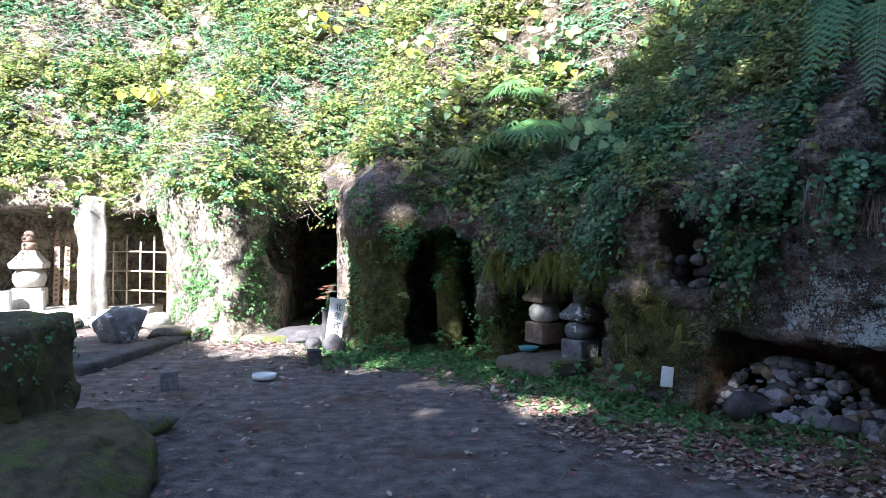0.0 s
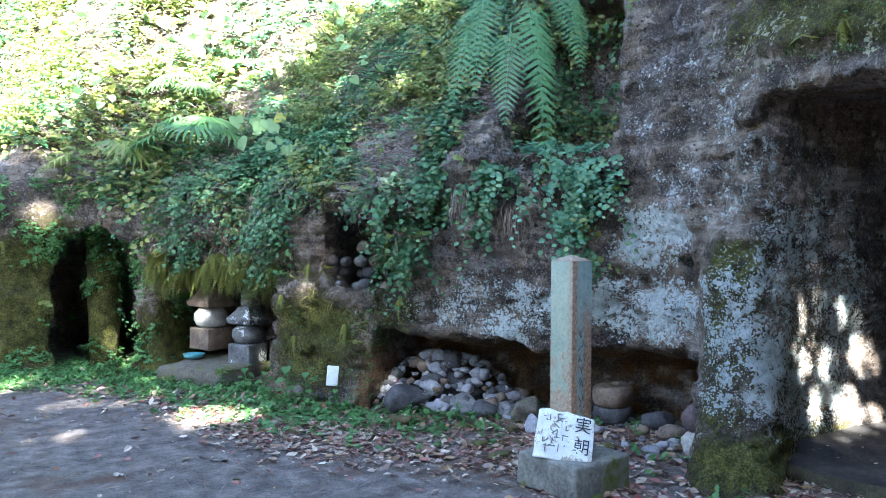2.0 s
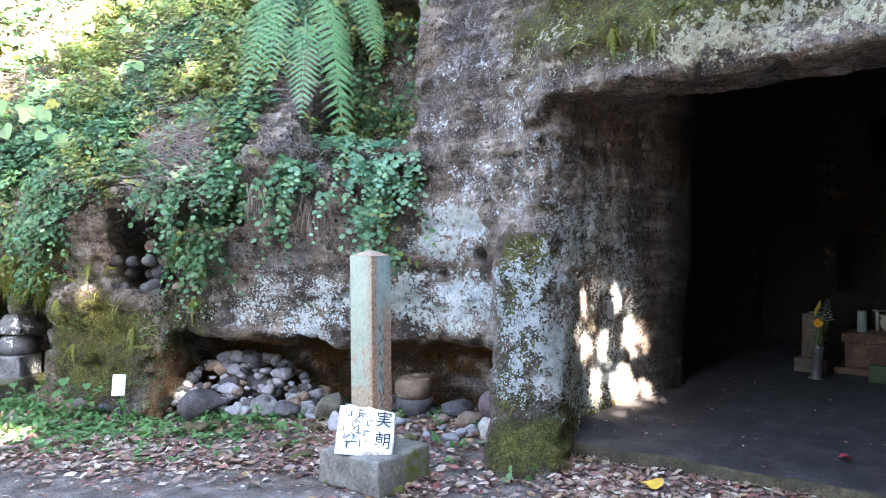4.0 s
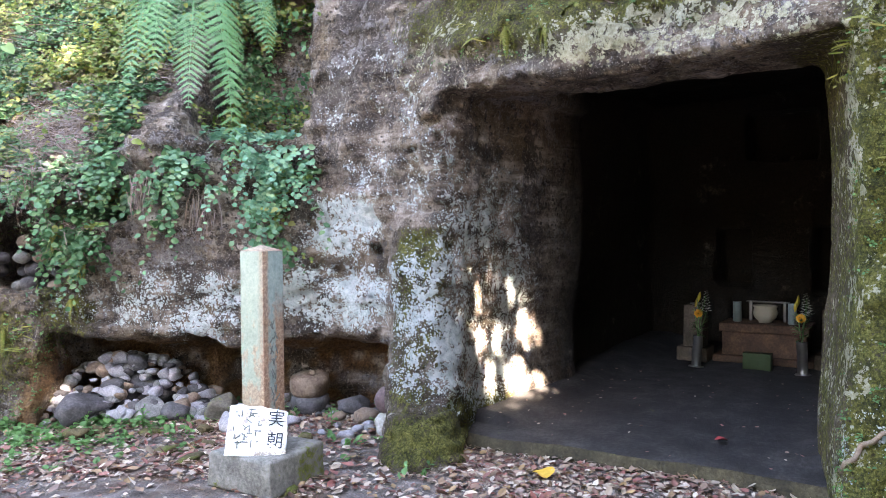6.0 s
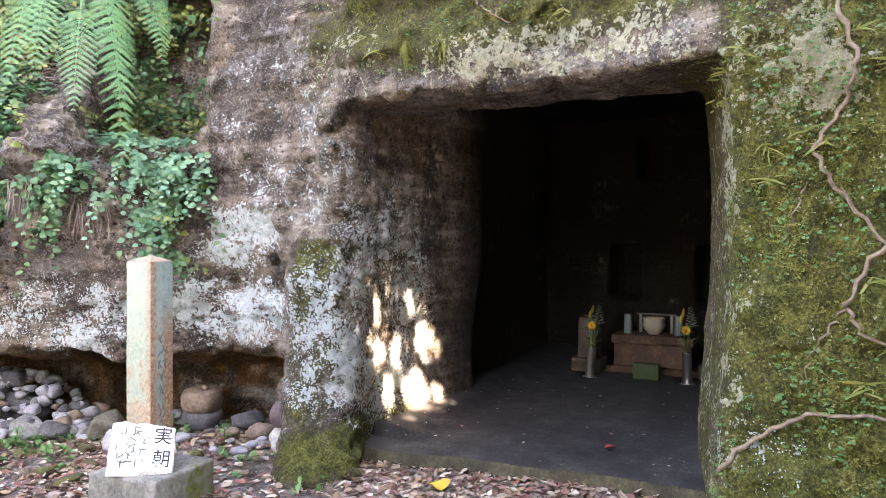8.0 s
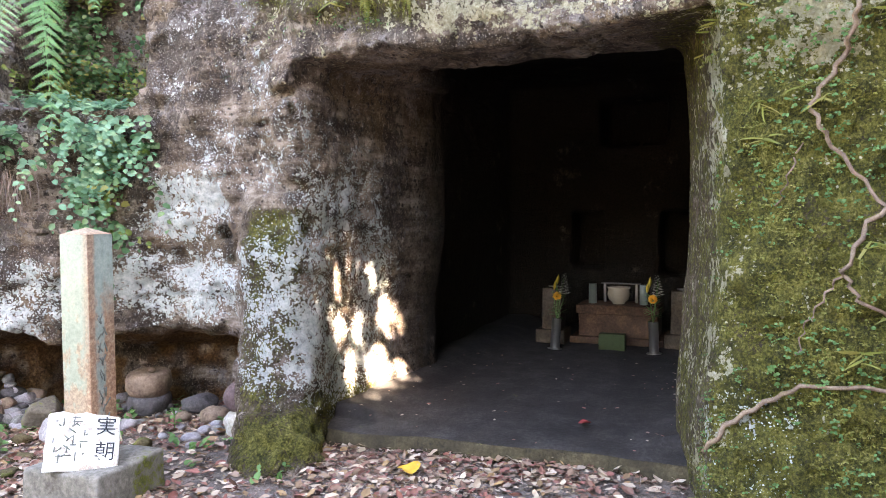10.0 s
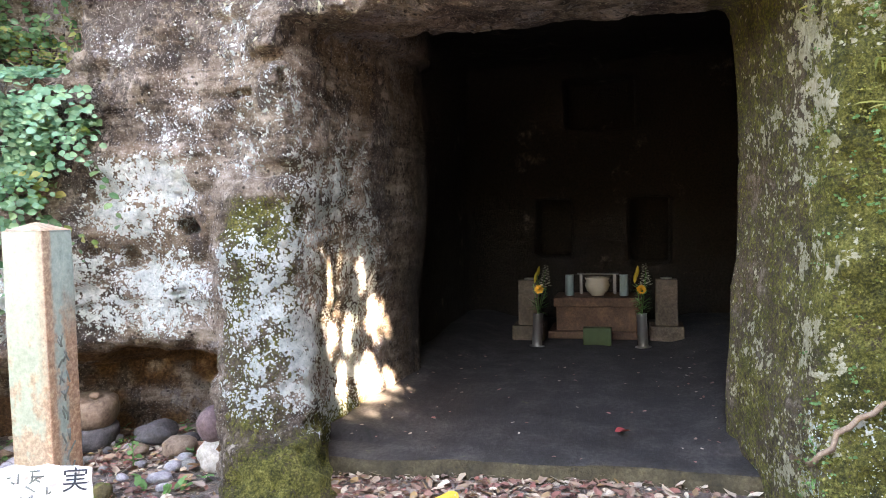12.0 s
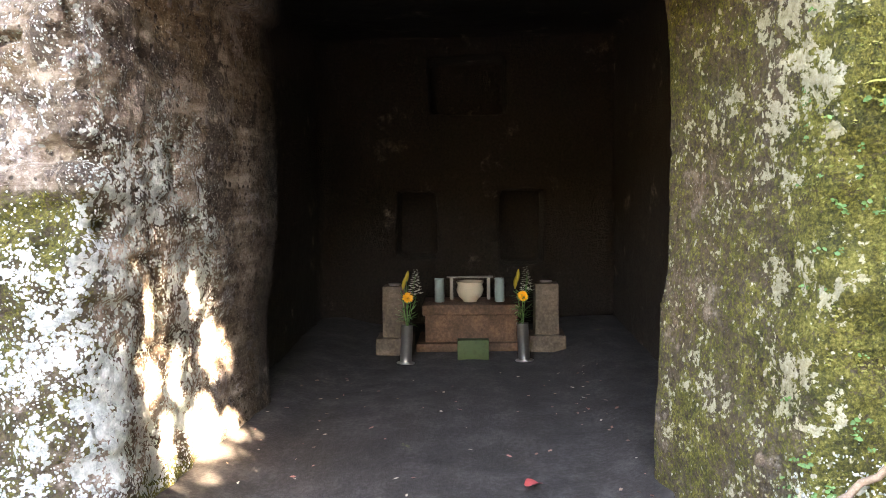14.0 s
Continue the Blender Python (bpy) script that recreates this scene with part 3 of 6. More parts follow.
def stone_mesh(sx, sy, sz, seed, detail=3, rough=0.18, flat=0.0, facets=0):
    """A field stone of its own shape, resting on z = 0."""
    bm = bmesh.new()
    bmesh.ops.create_icosphere(bm, subdivisions=detail, radius=1)
    off = Vector((seed * 1.7, seed * 0.9, seed * 2.3))
    chips = random.Random(seed)
    cuts = [(Vector((chips.gauss(0, 1), chips.gauss(0, 1), chips.gauss(0, 1))).normalized(), chips.uniform(0.55, 0.85)) for _ in range(facets)]
    for v in bm.verts:
        d = v.co.normalized()
        k = 1 + rough * 1.6 * noise.noise(d * 1.1 + off) + rough * 0.7 * noise.noise(d * 2.7 + off) + rough * 0.2 * noise.noise(d * 8 + off)
        p = d * k
        for normal, reach in cuts:
            over = p.dot(normal) - reach
            if over > 0:
                p -= normal * over * 0.9
        if flat:
            p.z = max(-1 + flat, min(1 - flat, p.z))
        v.co = Vector((p.x * sx, p.y * sy, p.z * sz))
    low = min(v.co.z for v in bm.verts)
    bmesh.ops.translate(bm, verts=bm.verts, vec=(0, 0, -low * 0.88))
    return bm


def stone(name, x, y, z, size, seed, material, label, category="stone", group="", yaw=0, tilt=0, rough=0.18, flat=0.0, detail=3, facets=0):
    ob = part(name, stone_mesh(size[0] / 2, size[1] / 2, size[2] / 2, seed, detail, rough, flat, facets), material, at=pose(x, y, z, tilt, 0, yaw))
    return tagged(ob, label, category, group)


def letters(text, size, material, m, parent, name="lettering", depth=0.001):
    cu = bpy.data.curves.new(name, "FONT")
    cu.body, cu.size, cu.extrude = text, size, depth
    cu.align_x, cu.align_y = "CENTER", "CENTER"
    ob = new(name, cu)
    me = bpy.data.meshes.new_from_object(ob.evaluated_get(bpy.context.evaluated_depsgraph_get()))
    bpy.data.objects.remove(ob)
    me.materials.append(material)
    ob = new(name, me)
    ob.parent = parent
    ob.matrix_basis = m
    return ob


from mathutils.bvhtree import BVHTree
NEAR_TREE = BVHTree.FromPolygons(NEAR_V.tolist(), NEAR_F.tolist())
FAR_TREE = BVHTree.FromPolygons(FAR_V.tolist(), FAR_F.tolist())


def on_rock(eye, target):
    """Where the line from eye through target meets the cliff, and the rock's normal there."""
    d = (Vector(target) - Vector(eye)).normalized()
    best = None
    for tree in (NEAR_TREE, FAR_TREE):
        p, n, _, far = tree.ray_cast(Vector(eye), d)
        if p and (best is None or far < best[2]):
            best = (p, n if n.dot(d) < 0 else -n, far)
    return best[0], best[1]


# ---- leaves in quantity ----
OVAL = (np.array([(0, 0, 0), (0.28, 0.36, 0.07), (0.68, 0.33, 0.05), (1, 0, -0.1), (0.68, -0.33, 0.05), (0.28, -0.36, 0.07), (0.5, 0, 0)]),
        np.array([(0, 6, 1), (1, 6, 2), (2, 6, 3), (3, 6, 4), (4, 6, 5), (5, 6, 0)]))
BLADE = (np.array([(0, 0.04, 0), (0, -0.04, 0), (0.4, 0.055, 0.04), (0.4, -0.055, 0.04), (0.75, 0.035, 0.0), (0.75, -0.035, 0.0), (1, 0, -0.12)]),
         np.array([(0, 1, 3), (0, 3, 2), (2, 3, 5), (2, 5, 4), (4, 5, 6), (4, 6, 6)])[:5])
DIAMOND = (np.array([(0, 0, 0), (0.45, 0.3, 0.06), (1, 0, -0.06), (0.45, -0.3, 0.06)]), np.array([(0, 3, 2), (0, 2, 1)]))
STRAW = (np.array([(0, 0.011, 0), (0, -0.011, 0), (0.35, 0.01, 0.1), (0.35, -0.01, 0.1), (0.7, 0.008, 0.1), (0.7, -0.008, 0.1), (1, 0, -0.05)]), BLADE[1])
CURLED = (np.array([(0, 0, 0), (0.25, 0.24, 0.1), (0.65, 0.22, 0.16), (1, 0, 0.12), (0.65, -0.22, 0.02), (0.25, -0.24, 0.1), (0.5, 0, 0.0)]), OVAL[1])


def unit(v):
    return v / np.maximum(np.linalg.norm(v, axis=1), 1e-9)[:, None]


def leaf_cloud(name, shape, pos, along, up, size, material, label, category):
    """Many leaves as one mesh of kind stuff."""
    along = unit(along)
    side = unit(np.cross(up, along))
    up = np.cross(along, side)
    tv, tf = shape
    v = pos[:, None, :] + size[:, None, None] * (tv[None, :, 0, None] * along[:, None, :] + tv[None, :, 1, None] * side[:, None, :] + tv[None, :, 2, None] * up[:, None, :])
    f = tf[None] + (np.arange(len(pos)) * len(tv))[:, None, None]
    ob = new(name, mesh_from(name, v.reshape(-1, 3), f.reshape(-1, 3), material, False))
    return tagged(ob, label, category, kind="stuff")


def rock_samples(v, q, count, weight, rng):
    """Points on the rock, with normals, by area and by a weight of place."""
    a, b, c, d = (v[q[:, i]] for i in range(4))
    n = np.cross(c - a, d - b)
    area = np.linalg.norm(n, axis=1) / 2
    n = n / np.maximum(area * 2, 1e-12)[:, None]
    mid = (a + b + c + d) / 4
    w = area * weight(mid, n)
    pick = rng.choice(len(q), count, p=w / w.sum())
    s, t = rng.rand(count, 1), rng.rand(count, 1)
    p = (a[pick] * (1 - s) + b[pick] * s) * (1 - t) + (d[pick] * (1 - s) + c[pick] * s) * t
    return p, n[pick]


def sprays(p, n, rng, leaves=7, length=(0.12, 0.3), leaf=(0.03, 0.055), droop=0.5, rise=0.2):
    """Leafy shoots that leave the rock at p: places, directions, normals and sizes of their leaves."""
    k = len(p)
    d = unit(n + rng.normal(0, 0.55, (k, 3)) + np.array([0, 0, rise]))
    far = rng.uniform(*length, k)
    t = (np.arange(leaves) + 0.6) / leaves
    pos = p[:, None] + d[:, None] * (far[:, None] * t)[..., None]
    pos[..., 2] -= droop * far[:, None] * t ** 2
    flat = np.cross(d, [0, 0, 1.0]) + rng.normal(0, 0.1, (k, 3))
    sign = np.where(np.arange(leaves) % 2, 1.0, -1.0)
    along = d[:, None] * 0.5 + unit(flat)[:, None] * sign[None, :, None] + rng.normal(0, 0.3, (k, leaves, 3)) + np.array([0, 0, -0.35])
    up = np.array([0, 0, 0.55]) + n[:, None] * 1.2 + rng.normal(0, 0.45, (k, leaves, 3))
    size = rng.uniform(*leaf, (k, leaves)) * (1.1 - 0.4 * t)
    return pos.reshape(-1, 3), along.reshape(-1, 3), up.reshape(-1, 3), size.ravel()

# ---- paints ----
def post_material():
    n = Net("green-grey paint with rust runs", 0.6)
    at = n.coords(True)
    runs = n.noise(16, 5, 0.7, n.coords(True, (1, 1, 0.1)))
    f, blot = n.noise(45, 5, 0.75, at), n.noise(6, 5, 0.7, at)
    xyz = n.node("ShaderNodeSeparateXYZ")
    n.put(at, xyz.inputs[0])
    x, y, z = xyz.outputs
    # one side paler cream-green, its neighbour blue-grey with rust in two bands
    pale = n.ramp(n.total((f, 0.5), (blot, 0.5)), (0.36, (0.2, 0.24, 0.19)), (0.5, (0.29, 0.33, 0.265)), (0.64, (0.39, 0.4, 0.32)))
    blue = n.ramp(n.total((f, 0.5), (blot, 0.5)), (0.36, (0.15, 0.2, 0.19)), (0.5, (0.24, 0.31, 0.29)), (0.64, (0.35, 0.4, 0.37)))
    side = n.step(y, -0.082, -0.088)
    c = n.mix(side, pale, blue)
    rust = n.ramp(f, (0.32, (0.15, 0.065, 0.035)), (0.5, (0.3, 0.165, 0.105)), (0.68, (0.5, 0.34, 0.22)))
    left = n.math("MULTIPLY", side, n.step(n.total((x, 1.0), (runs, 0.09)), 0.012, -0.012))
    right = n.math("MULTIPLY", n.math("MULTIPLY", side, n.step(n.total((x, 1.0), (runs, 0.09)), 0.055, 0.075)), n.step(n.total((z, 1.0), (blot, 0.6)), 1.35, 1.05))
    foot = n.math("MULTIPLY", n.step(n.total((z, -0.35), (blot, 1.0), (runs, 0.6)), 0.56, 0.7), 0.9)
    edge = n.math("MULTIPLY", n.math("SUBTRACT", 1.0, side), n.step(n.total((y, 1.0), (runs, 0.08)), 0.0, -0.04))
    for m, k in ((left, 0.8), (right, 0.85), (foot, 0.7), (edge, 0.5)):
        c = n.mix(n.math("MULTIPLY", m, k), c, rust)
    c = n.mix(n.math("MULTIPLY", n.step(n.noise(22, 5, 0.75, at), 0.64, 0.7), 0.7), c, (0.13, 0.11, 0.09))
    return n.done(c, 0.65, n.total((f, 0.6), (runs, 0.5)), 0.3, 0.006)


POST = post_material()
CONCRETE = speckled("mossy concrete", (0.07, 0.065, 0.055), (0.17, 0.16, 0.14), (0.3, 0.28, 0.25), 5, moss=0.17)
def flaking_material():
    n = Net("flaking white paint", 0.7)
    at = n.coords(True)
    f, g = n.noise(28, 6, 0.75, at), n.noise(9, 5, 0.7, at)
    c = n.ramp(g, (0.35, (0.66, 0.66, 0.64)), (0.6, (0.82, 0.83, 0.82)))
    c = n.mix(n.math("MULTIPLY", n.step(n.total((f, 0.6), (g, 0.4)), 0.53, 0.57), 0.85), c, n.ramp(f, (0.45, (0.5, 0.36, 0.24)), (0.65, (0.3, 0.25, 0.22))))
    c = n.mix(n.math("MULTIPLY", n.step(n.noise(60, 3, 0.7, at), 0.6, 0.66), 0.5), c, (0.36, 0.42, 0.46))
    return n.done(c, 0.75, n.total((f, 1.0), (g, 0.6)), 0.8, 0.008)


FLAKY = flaking_material()
INK = plain("faded black ink", (0.035, 0.042, 0.055), 0.8)
INK_PALE = plain("worn ink", (0.16, 0.18, 0.17), 0.8)
WHITE = plain("white paint", (0.78, 0.78, 0.75), 0.5)
STEEL = plain("brushed steel", (0.5, 0.49, 0.47), 0.38, 1.0, 0.0, 60)
IRON = plain("dark grey metal", (0.13, 0.12, 0.11), 0.5, 0.8, 0.0, 60)
CERAMIC = plain("cream glazed ceramic", (0.34, 0.29, 0.22), 0.25, 0, 0.08)
CELADON = plain("grey-green glaze", (0.16, 0.2, 0.19), 0.35, 0, 0.1)
TURQUOISE = plain("turquoise glaze", (0.1, 0.3, 0.34), 0.35)
WOOD = speckled("weathered board", (0.22, 0.14, 0.09), (0.38, 0.26, 0.18), (0.5, 0.37, 0.27), 12, 0.8)
BAMBOO = plain("grey bamboo", (0.5, 0.44, 0.33), 0.6)
BARK = speckled("bark", (0.06, 0.045, 0.035), (0.15, 0.115, 0.09), (0.27, 0.22, 0.18), 14)
ROOT = speckled("pale root", (0.11, 0.075, 0.055), (0.23, 0.165, 0.125), (0.36, 0.28, 0.22), 25)
GREEN_BOX = plain("dark green paint", (0.028, 0.045, 0.014), 0.7, 0, 0.2)
RED_STONE = speckled("altar stone", (0.03, 0.016, 0.01), (0.075, 0.04, 0.024), (0.15, 0.085, 0.05), 5)
# brown stone darkened in colour for the dim cave
POST_STONE = speckled("darkened post stone", (0.035, 0.025, 0.018), (0.08, 0.06, 0.042), (0.15, 0.115, 0.085), 6)
# lighter than the ivy, with skylight put into the leaf colour
LEAF_CASCADE = leaf_material("cascading creeper leaves", (0.1, 0.24, 0.15), (0.17, 0.36, 0.23), (0.24, 0.44, 0.29), (0.32, 0.48, 0.26), gloss=0.28, through=0.35)
LEAF_IVY = leaf_material("ivy leaves", (0.05, 0.12, 0.055), (0.1, 0.23, 0.11), (0.16, 0.33, 0.17), (0.25, 0.38, 0.17), gloss=0.32)
# yellow-green leaves, brightened in colour as if in full sun
LEAF_SUN = leaf_material("sunny leaves", (0.1, 0.16, 0.04), (0.17, 0.26, 0.07), (0.28, 0.34, 0.1), (0.42, 0.4, 0.13), (0.3, 0.24, 0.12), gloss=0.35)
LEAF_YELLOW = leaf_material("yellowing leaves", (0.3, 0.32, 0.05), (0.5, 0.42, 0.05), (0.6, 0.38, 0.04))
LEAF_HEART = leaf_material("pale green vine leaves", (0.2, 0.33, 0.14), (0.27, 0.4, 0.17), (0.36, 0.44, 0.17), (0.5, 0.46, 0.13))
LEAF_FERN = leaf_material("fern green", (0.13, 0.3, 0.14), (0.19, 0.39, 0.18), (0.25, 0.45, 0.22), gloss=0.35)
LEAF_OLIVE = leaf_material("olive fern", (0.16, 0.19, 0.04), (0.27, 0.28, 0.07), (0.38, 0.33, 0.1))
LEAF_HERB = leaf_material("herb leaves", (0.08, 0.17, 0.06), (0.14, 0.3, 0.1), (0.2, 0.38, 0.14))
LEAF_DEAD = leaf_material("fallen leaves", (0.1, 0.055, 0.04), (0.2, 0.1, 0.08), (0.36, 0.13, 0.11), (0.3, 0.2, 0.15), (0.5, 0.39, 0.29), (0.7, 0.6, 0.48), (0.22, 0.15, 0.13), (0.42, 0.27, 0.12), through=0.1, gloss=0.6)
STRAW_MAT = leaf_material("dry stems", (0.14, 0.1, 0.085), (0.3, 0.22, 0.18), (0.45, 0.37, 0.33), (0.3, 0.26, 0.29), through=0.05, gloss=0.8)
LEAF_TREE = leaf_material("tree leaves", (0.035, 0.08, 0.02), (0.06, 0.12, 0.03))
PETAL_YELLOW = leaf_material("yellow petals", (0.75, 0.36, 0.02), (0.85, 0.45, 0.03))
PETAL_WHITE = leaf_material("white petals", (0.75, 0.72, 0.66), (0.8, 0.78, 0.72))
PETAL_PINK = leaf_material("coral petals", (0.75, 0.25, 0.15), (0.8, 0.45, 0.35), (0.85, 0.75, 0.6))

# ---- floor of the great cave ----
fx, fy = np.meshgrid(np.concatenate([[4.62, 4.64, 4.66, 4.70], np.arange(4.76, 9.5, 0.05)]), np.arange(-0.15, 3.3, 0.05), indexing="ij")
edge = 4.64 + 0.07 * np.sin(fy * 1.4 + 0.4) + 0.02 * np.sin(fy * 7)
depth_in = fx - 4.62
cx = edge + depth_in
cz = np.where(depth_in < 0.01, -0.05, 0.10 - 0.03 * np.exp(-depth_in * 25)) + 0.03 * np.maximum(depth_in, 0) + (depth_in > 0.01) * (0.02 * fractal(cx, fy, cx * 0, 2.0, 3) + 0.008 * fractal(cx, fy, cx * 0 + 4, 9.0, 2))
cz = cz + (depth_in > 0.3) * (0.07 * smooth(2.4, 2.75, fy) + 0.07 * smooth(0.85, 0.5, fy))
r, c = fx.shape
idx = np.arange(r * c).reshape(r, c)
quads = np.stack([idx[:-1, :-1], idx[1:, :-1], idx[1:, 1:], idx[:-1, 1:]], -1).reshape(-1, 4)
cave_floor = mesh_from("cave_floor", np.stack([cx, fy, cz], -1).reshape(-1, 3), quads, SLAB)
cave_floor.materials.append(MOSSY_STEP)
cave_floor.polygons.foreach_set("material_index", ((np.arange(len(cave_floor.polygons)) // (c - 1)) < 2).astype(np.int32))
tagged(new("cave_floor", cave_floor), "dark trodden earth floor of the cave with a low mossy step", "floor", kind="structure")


def cave_z(x):
    return 0.1 + 0.03 * (x - 4.66)


# ---- marker post and name stone ----
post = thing("marker_post", pose(3.33, 3.4, 0.0, 0, 0, 5), "square green-grey painted post with rust runs on a mossy concrete base", "post")
part("pedestal", block(0.5, 0.5, 0.215, 0.02, True, 4, 0.014, 0.97), CONCRETE, post, "mossy concrete base block")
shaft = part("shaft", block(0.18, 0.18, 1.21, 0.006, True, 3, 0.002), POST, post, at=pose(0.02, 0.04, 0.19))
cap = bmesh.new()
bmesh.ops.create_cone(cap, cap_ends=True, segments=4, radius1=0.18 * 0.712, radius2=0.004, depth=0.035)
bmesh.ops.rotate(cap, verts=cap.verts, matrix=Matrix.Rotation(radians(45), 3, "Z"))
part("cap", cap, POST, post, "low pyramid top", at=pose(0.02, 0.04, 1.4175), smooth_shading=False)
rng = random.Random(4)
for i in range(8):
    z = 0.95 - i * 0.075
    for k in range(3):
        part("worn_mark", block(0.008, 0.002, 0.035 + 0.02 * rng.random(), 0, False), INK_PALE, post, at=pose(0.02 + rng.uniform(-0.028, 0.028), -0.0515, z + rng.uniform(-0.02, 0.02), 0, rng.uniform(-50, 50), 0))

sign_at = pose(3.165, 3.33, 0.205, -16, 7, -45)
plate = block(0.34, 0.04, 0.28, 0.008, True, 5, 0.016, 0.98, 3)
for v in plate.verts:
    k = max(0.0, abs(v.co.x) - 0.13) * 10 + max(0.0, v.co.z - 0.24) * 10
    v.co += noise.noise_vector(v.co * 26) * 0.02 * min(1.0, k)
name_stone = thing("name_stone", sign_at, "broken white-painted stone plate with black brushed characters leaning on the post", "sign")
slate = part("plate", plate, FLAKY, name_stone)
for text, x, z, size in (("実", 0.105, 0.215, 0.1), ("朝", 0.11, 0.09, 0.1)):
    letters(text, size, INK, pose(x, -0.027, z, 90, 0, 0), name_stone, "character")
for i in range(30):
    part("worn_mark", block(0.012 + 0.035 * rng.random(), 0.002, 0.006, 0, False), INK_PALE, name_stone,
         at=pose(rng.uniform(-0.14, 0.03), -0.0265, rng.uniform(0.06, 0.27), 0, rng.choice((0, 90, 35, -40)), 0))

# ---- small sign on a stake ----
small = thing("stake_sign", pose(3.02, 6.22, 0, 0, 0, -30), "small blank white plate on a thin dark stake in the ground", "sign")
part("stake", block(0.025, 0.02, 0.28, 0.003), STONE_DARK, small)
part("plate", block(0.105, 0.02, 0.18, 0.008, True, 0, 0, 1), WHITE, small, "white plate with a dark rim", at=pose(0, -0.02, 0.2, -8, 4, 0))

# ---- stones of the overhang ----
rng = random.Random(11)
STONE_LILAC = speckled("lilac-grey stone", (0.15, 0.14, 0.155), (0.28, 0.265, 0.285), (0.46, 0.44, 0.45), 12)
PILE = [STONE_GREY, STONE_LILAC, STONE_LILAC, STONE_BROWN, STONE_LILAC, STONE_DARK]
stone("boulder", 3.98, 5.68, -0.06, (0.8, 0.4, 0.42), 39, STONE_DARK, "brown earthy boulder buried in the stone heap", yaw=-50, rough=0.2, facets=6)
for i in range(260):
    u, b = rng.uniform(-1, 1), rng.random() ** 0.85
    x, y = 3.62 + 0.42 * b + 0.48 * u, 5.52 + 0.24 * b - 0.6 * u
    z = 0.44 * min(1.0, 1.25 * b) * (1 - abs(u) ** 3) * (1.0 - 0.35 * max(0.0, u)) - 0.02
    s = rng.uniform(0.05, 0.11) if rng.random() < 0.7 else rng.uniform(0.11, 0.17)
    stone("stone", x, y, max(z, -0.01), (s * rng.uniform(1, 1.5), s, s * rng.uniform(0.65, 0.95)), i, rng.choice(PILE), "angular grey stone in a heap under the overhang", group="heaped stones",
          yaw=rng.uniform(0, 360), tilt=rng.uniform(-25, 25), detail=2, rough=0.3, facets=11)
for i, (x, y, s, m, words) in enumerate(((3.52, 5.72, (0.48, 0.32, 0.27), STONE_DARK, "dark mossy boulder at the foot of the stone heap"), (3.56, 6.02, (0.3, 0.24, 0.26), speckled("purple stone", (0.05, 0.03, 0.045), (0.1, 0.065, 0.09), (0.18, 0.13, 0.16), 7), "rounded purple stone beside the heap"),
                                         (3.86, 5.36, (0.32, 0.24, 0.22), STONE_GREY, "large grey stone leaning on the heap"), (3.95, 5.16, (0.26, 0.2, 0.15), STONE_DARK, "dark flat stone by the heap"),
                                         (4.2, 4.84, (0.38, 0.22, 0.22), STONE_MOSSY, "mossy squared stone under the overhang"), (3.98, 4.52, (0.3, 0.16, 0.17), STONE_LILAC, "smooth pale oblong stone"),
                                         (4.55, 3.42, (0.24, 0.2, 0.2), STONE_LIGHT, "smooth pale round stone beside the buttress"), (4.9, 4.05, (0.3, 0.22, 0.16), STONE_DARK, "flat dark stone on the slit floor"),
                                         (4.72, 3.78, (0.24, 0.2, 0.13), STONE_BROWN, "brown squared stone on the slit floor"), (2.95, 6.75, (0.2, 0.16, 0.14), STONE_MOSSY, "mossy stone at the cliff foot"),
                                         (3.05, 6.5, (0.16, 0.14, 0.12), STONE_DARK, "dark stone at the cliff foot"))):
    stone("boulder" if s[0] > 0.28 else "stone", x, y, 0, s, 40 + i, m, words, yaw=i * 47, rough=0.14, facets=5 if s[0] > 0.25 and m is not STONE_LIGHT else 0)
stone("stone", 4.56, 3.43, 0.165, (0.22, 0.2, 0.21), 61, speckled("plum stone", (0.06, 0.04, 0.045), (0.13, 0.09, 0.095), (0.22, 0.17, 0.17), 7), "plum-coloured round stone resting on a paler one", rough=0.06)
for z, r, h, m, words in ((0.0, 0.165, 0.15, STONE_DARK, "dark flat drum-shaped stone, the lower of two"), (0.14, 0.165, 0.18, STONE_BROWN, "pale brown drum-shaped stone resting on a dark one")):
    drum = part("drum_stone", lathe([(r * 0.55, 0), (r * 0.85, 0.01), (r * 0.97, h * 0.3), (r, h * 0.65), (r * 0.95, h * 0.9), (r * 0.82, h), (r * 0.4, h * 1.0), (r * 0.1, h * 0.97)], 28, 0.012, int(z * 100)), m, at=pose(4.78, 4.45, z, 2, -3, 0))
    tagged(drum, words, "stone")
stone("pebble", 4.74, 4.38, 0.315, (0.07, 0.06, 0.05), 64, STONE_BROWN, "small reddish pebble on top of the drum stone", detail=2)
for i in range(46):
    t = rng.random()
    s = rng.uniform(0.04, 0.12)
    stone("pebble", 4.35 + rng.uniform(-0.2, 0.7), 3.5 + 1.5 * t, 0.0, (s * 1.3, s, s * 0.7), 80 + i, rng.choice(PILE), "small stone lying on the earth under the overhang", group="scattered pebbles", yaw=rng.uniform(0, 360), detail=2)


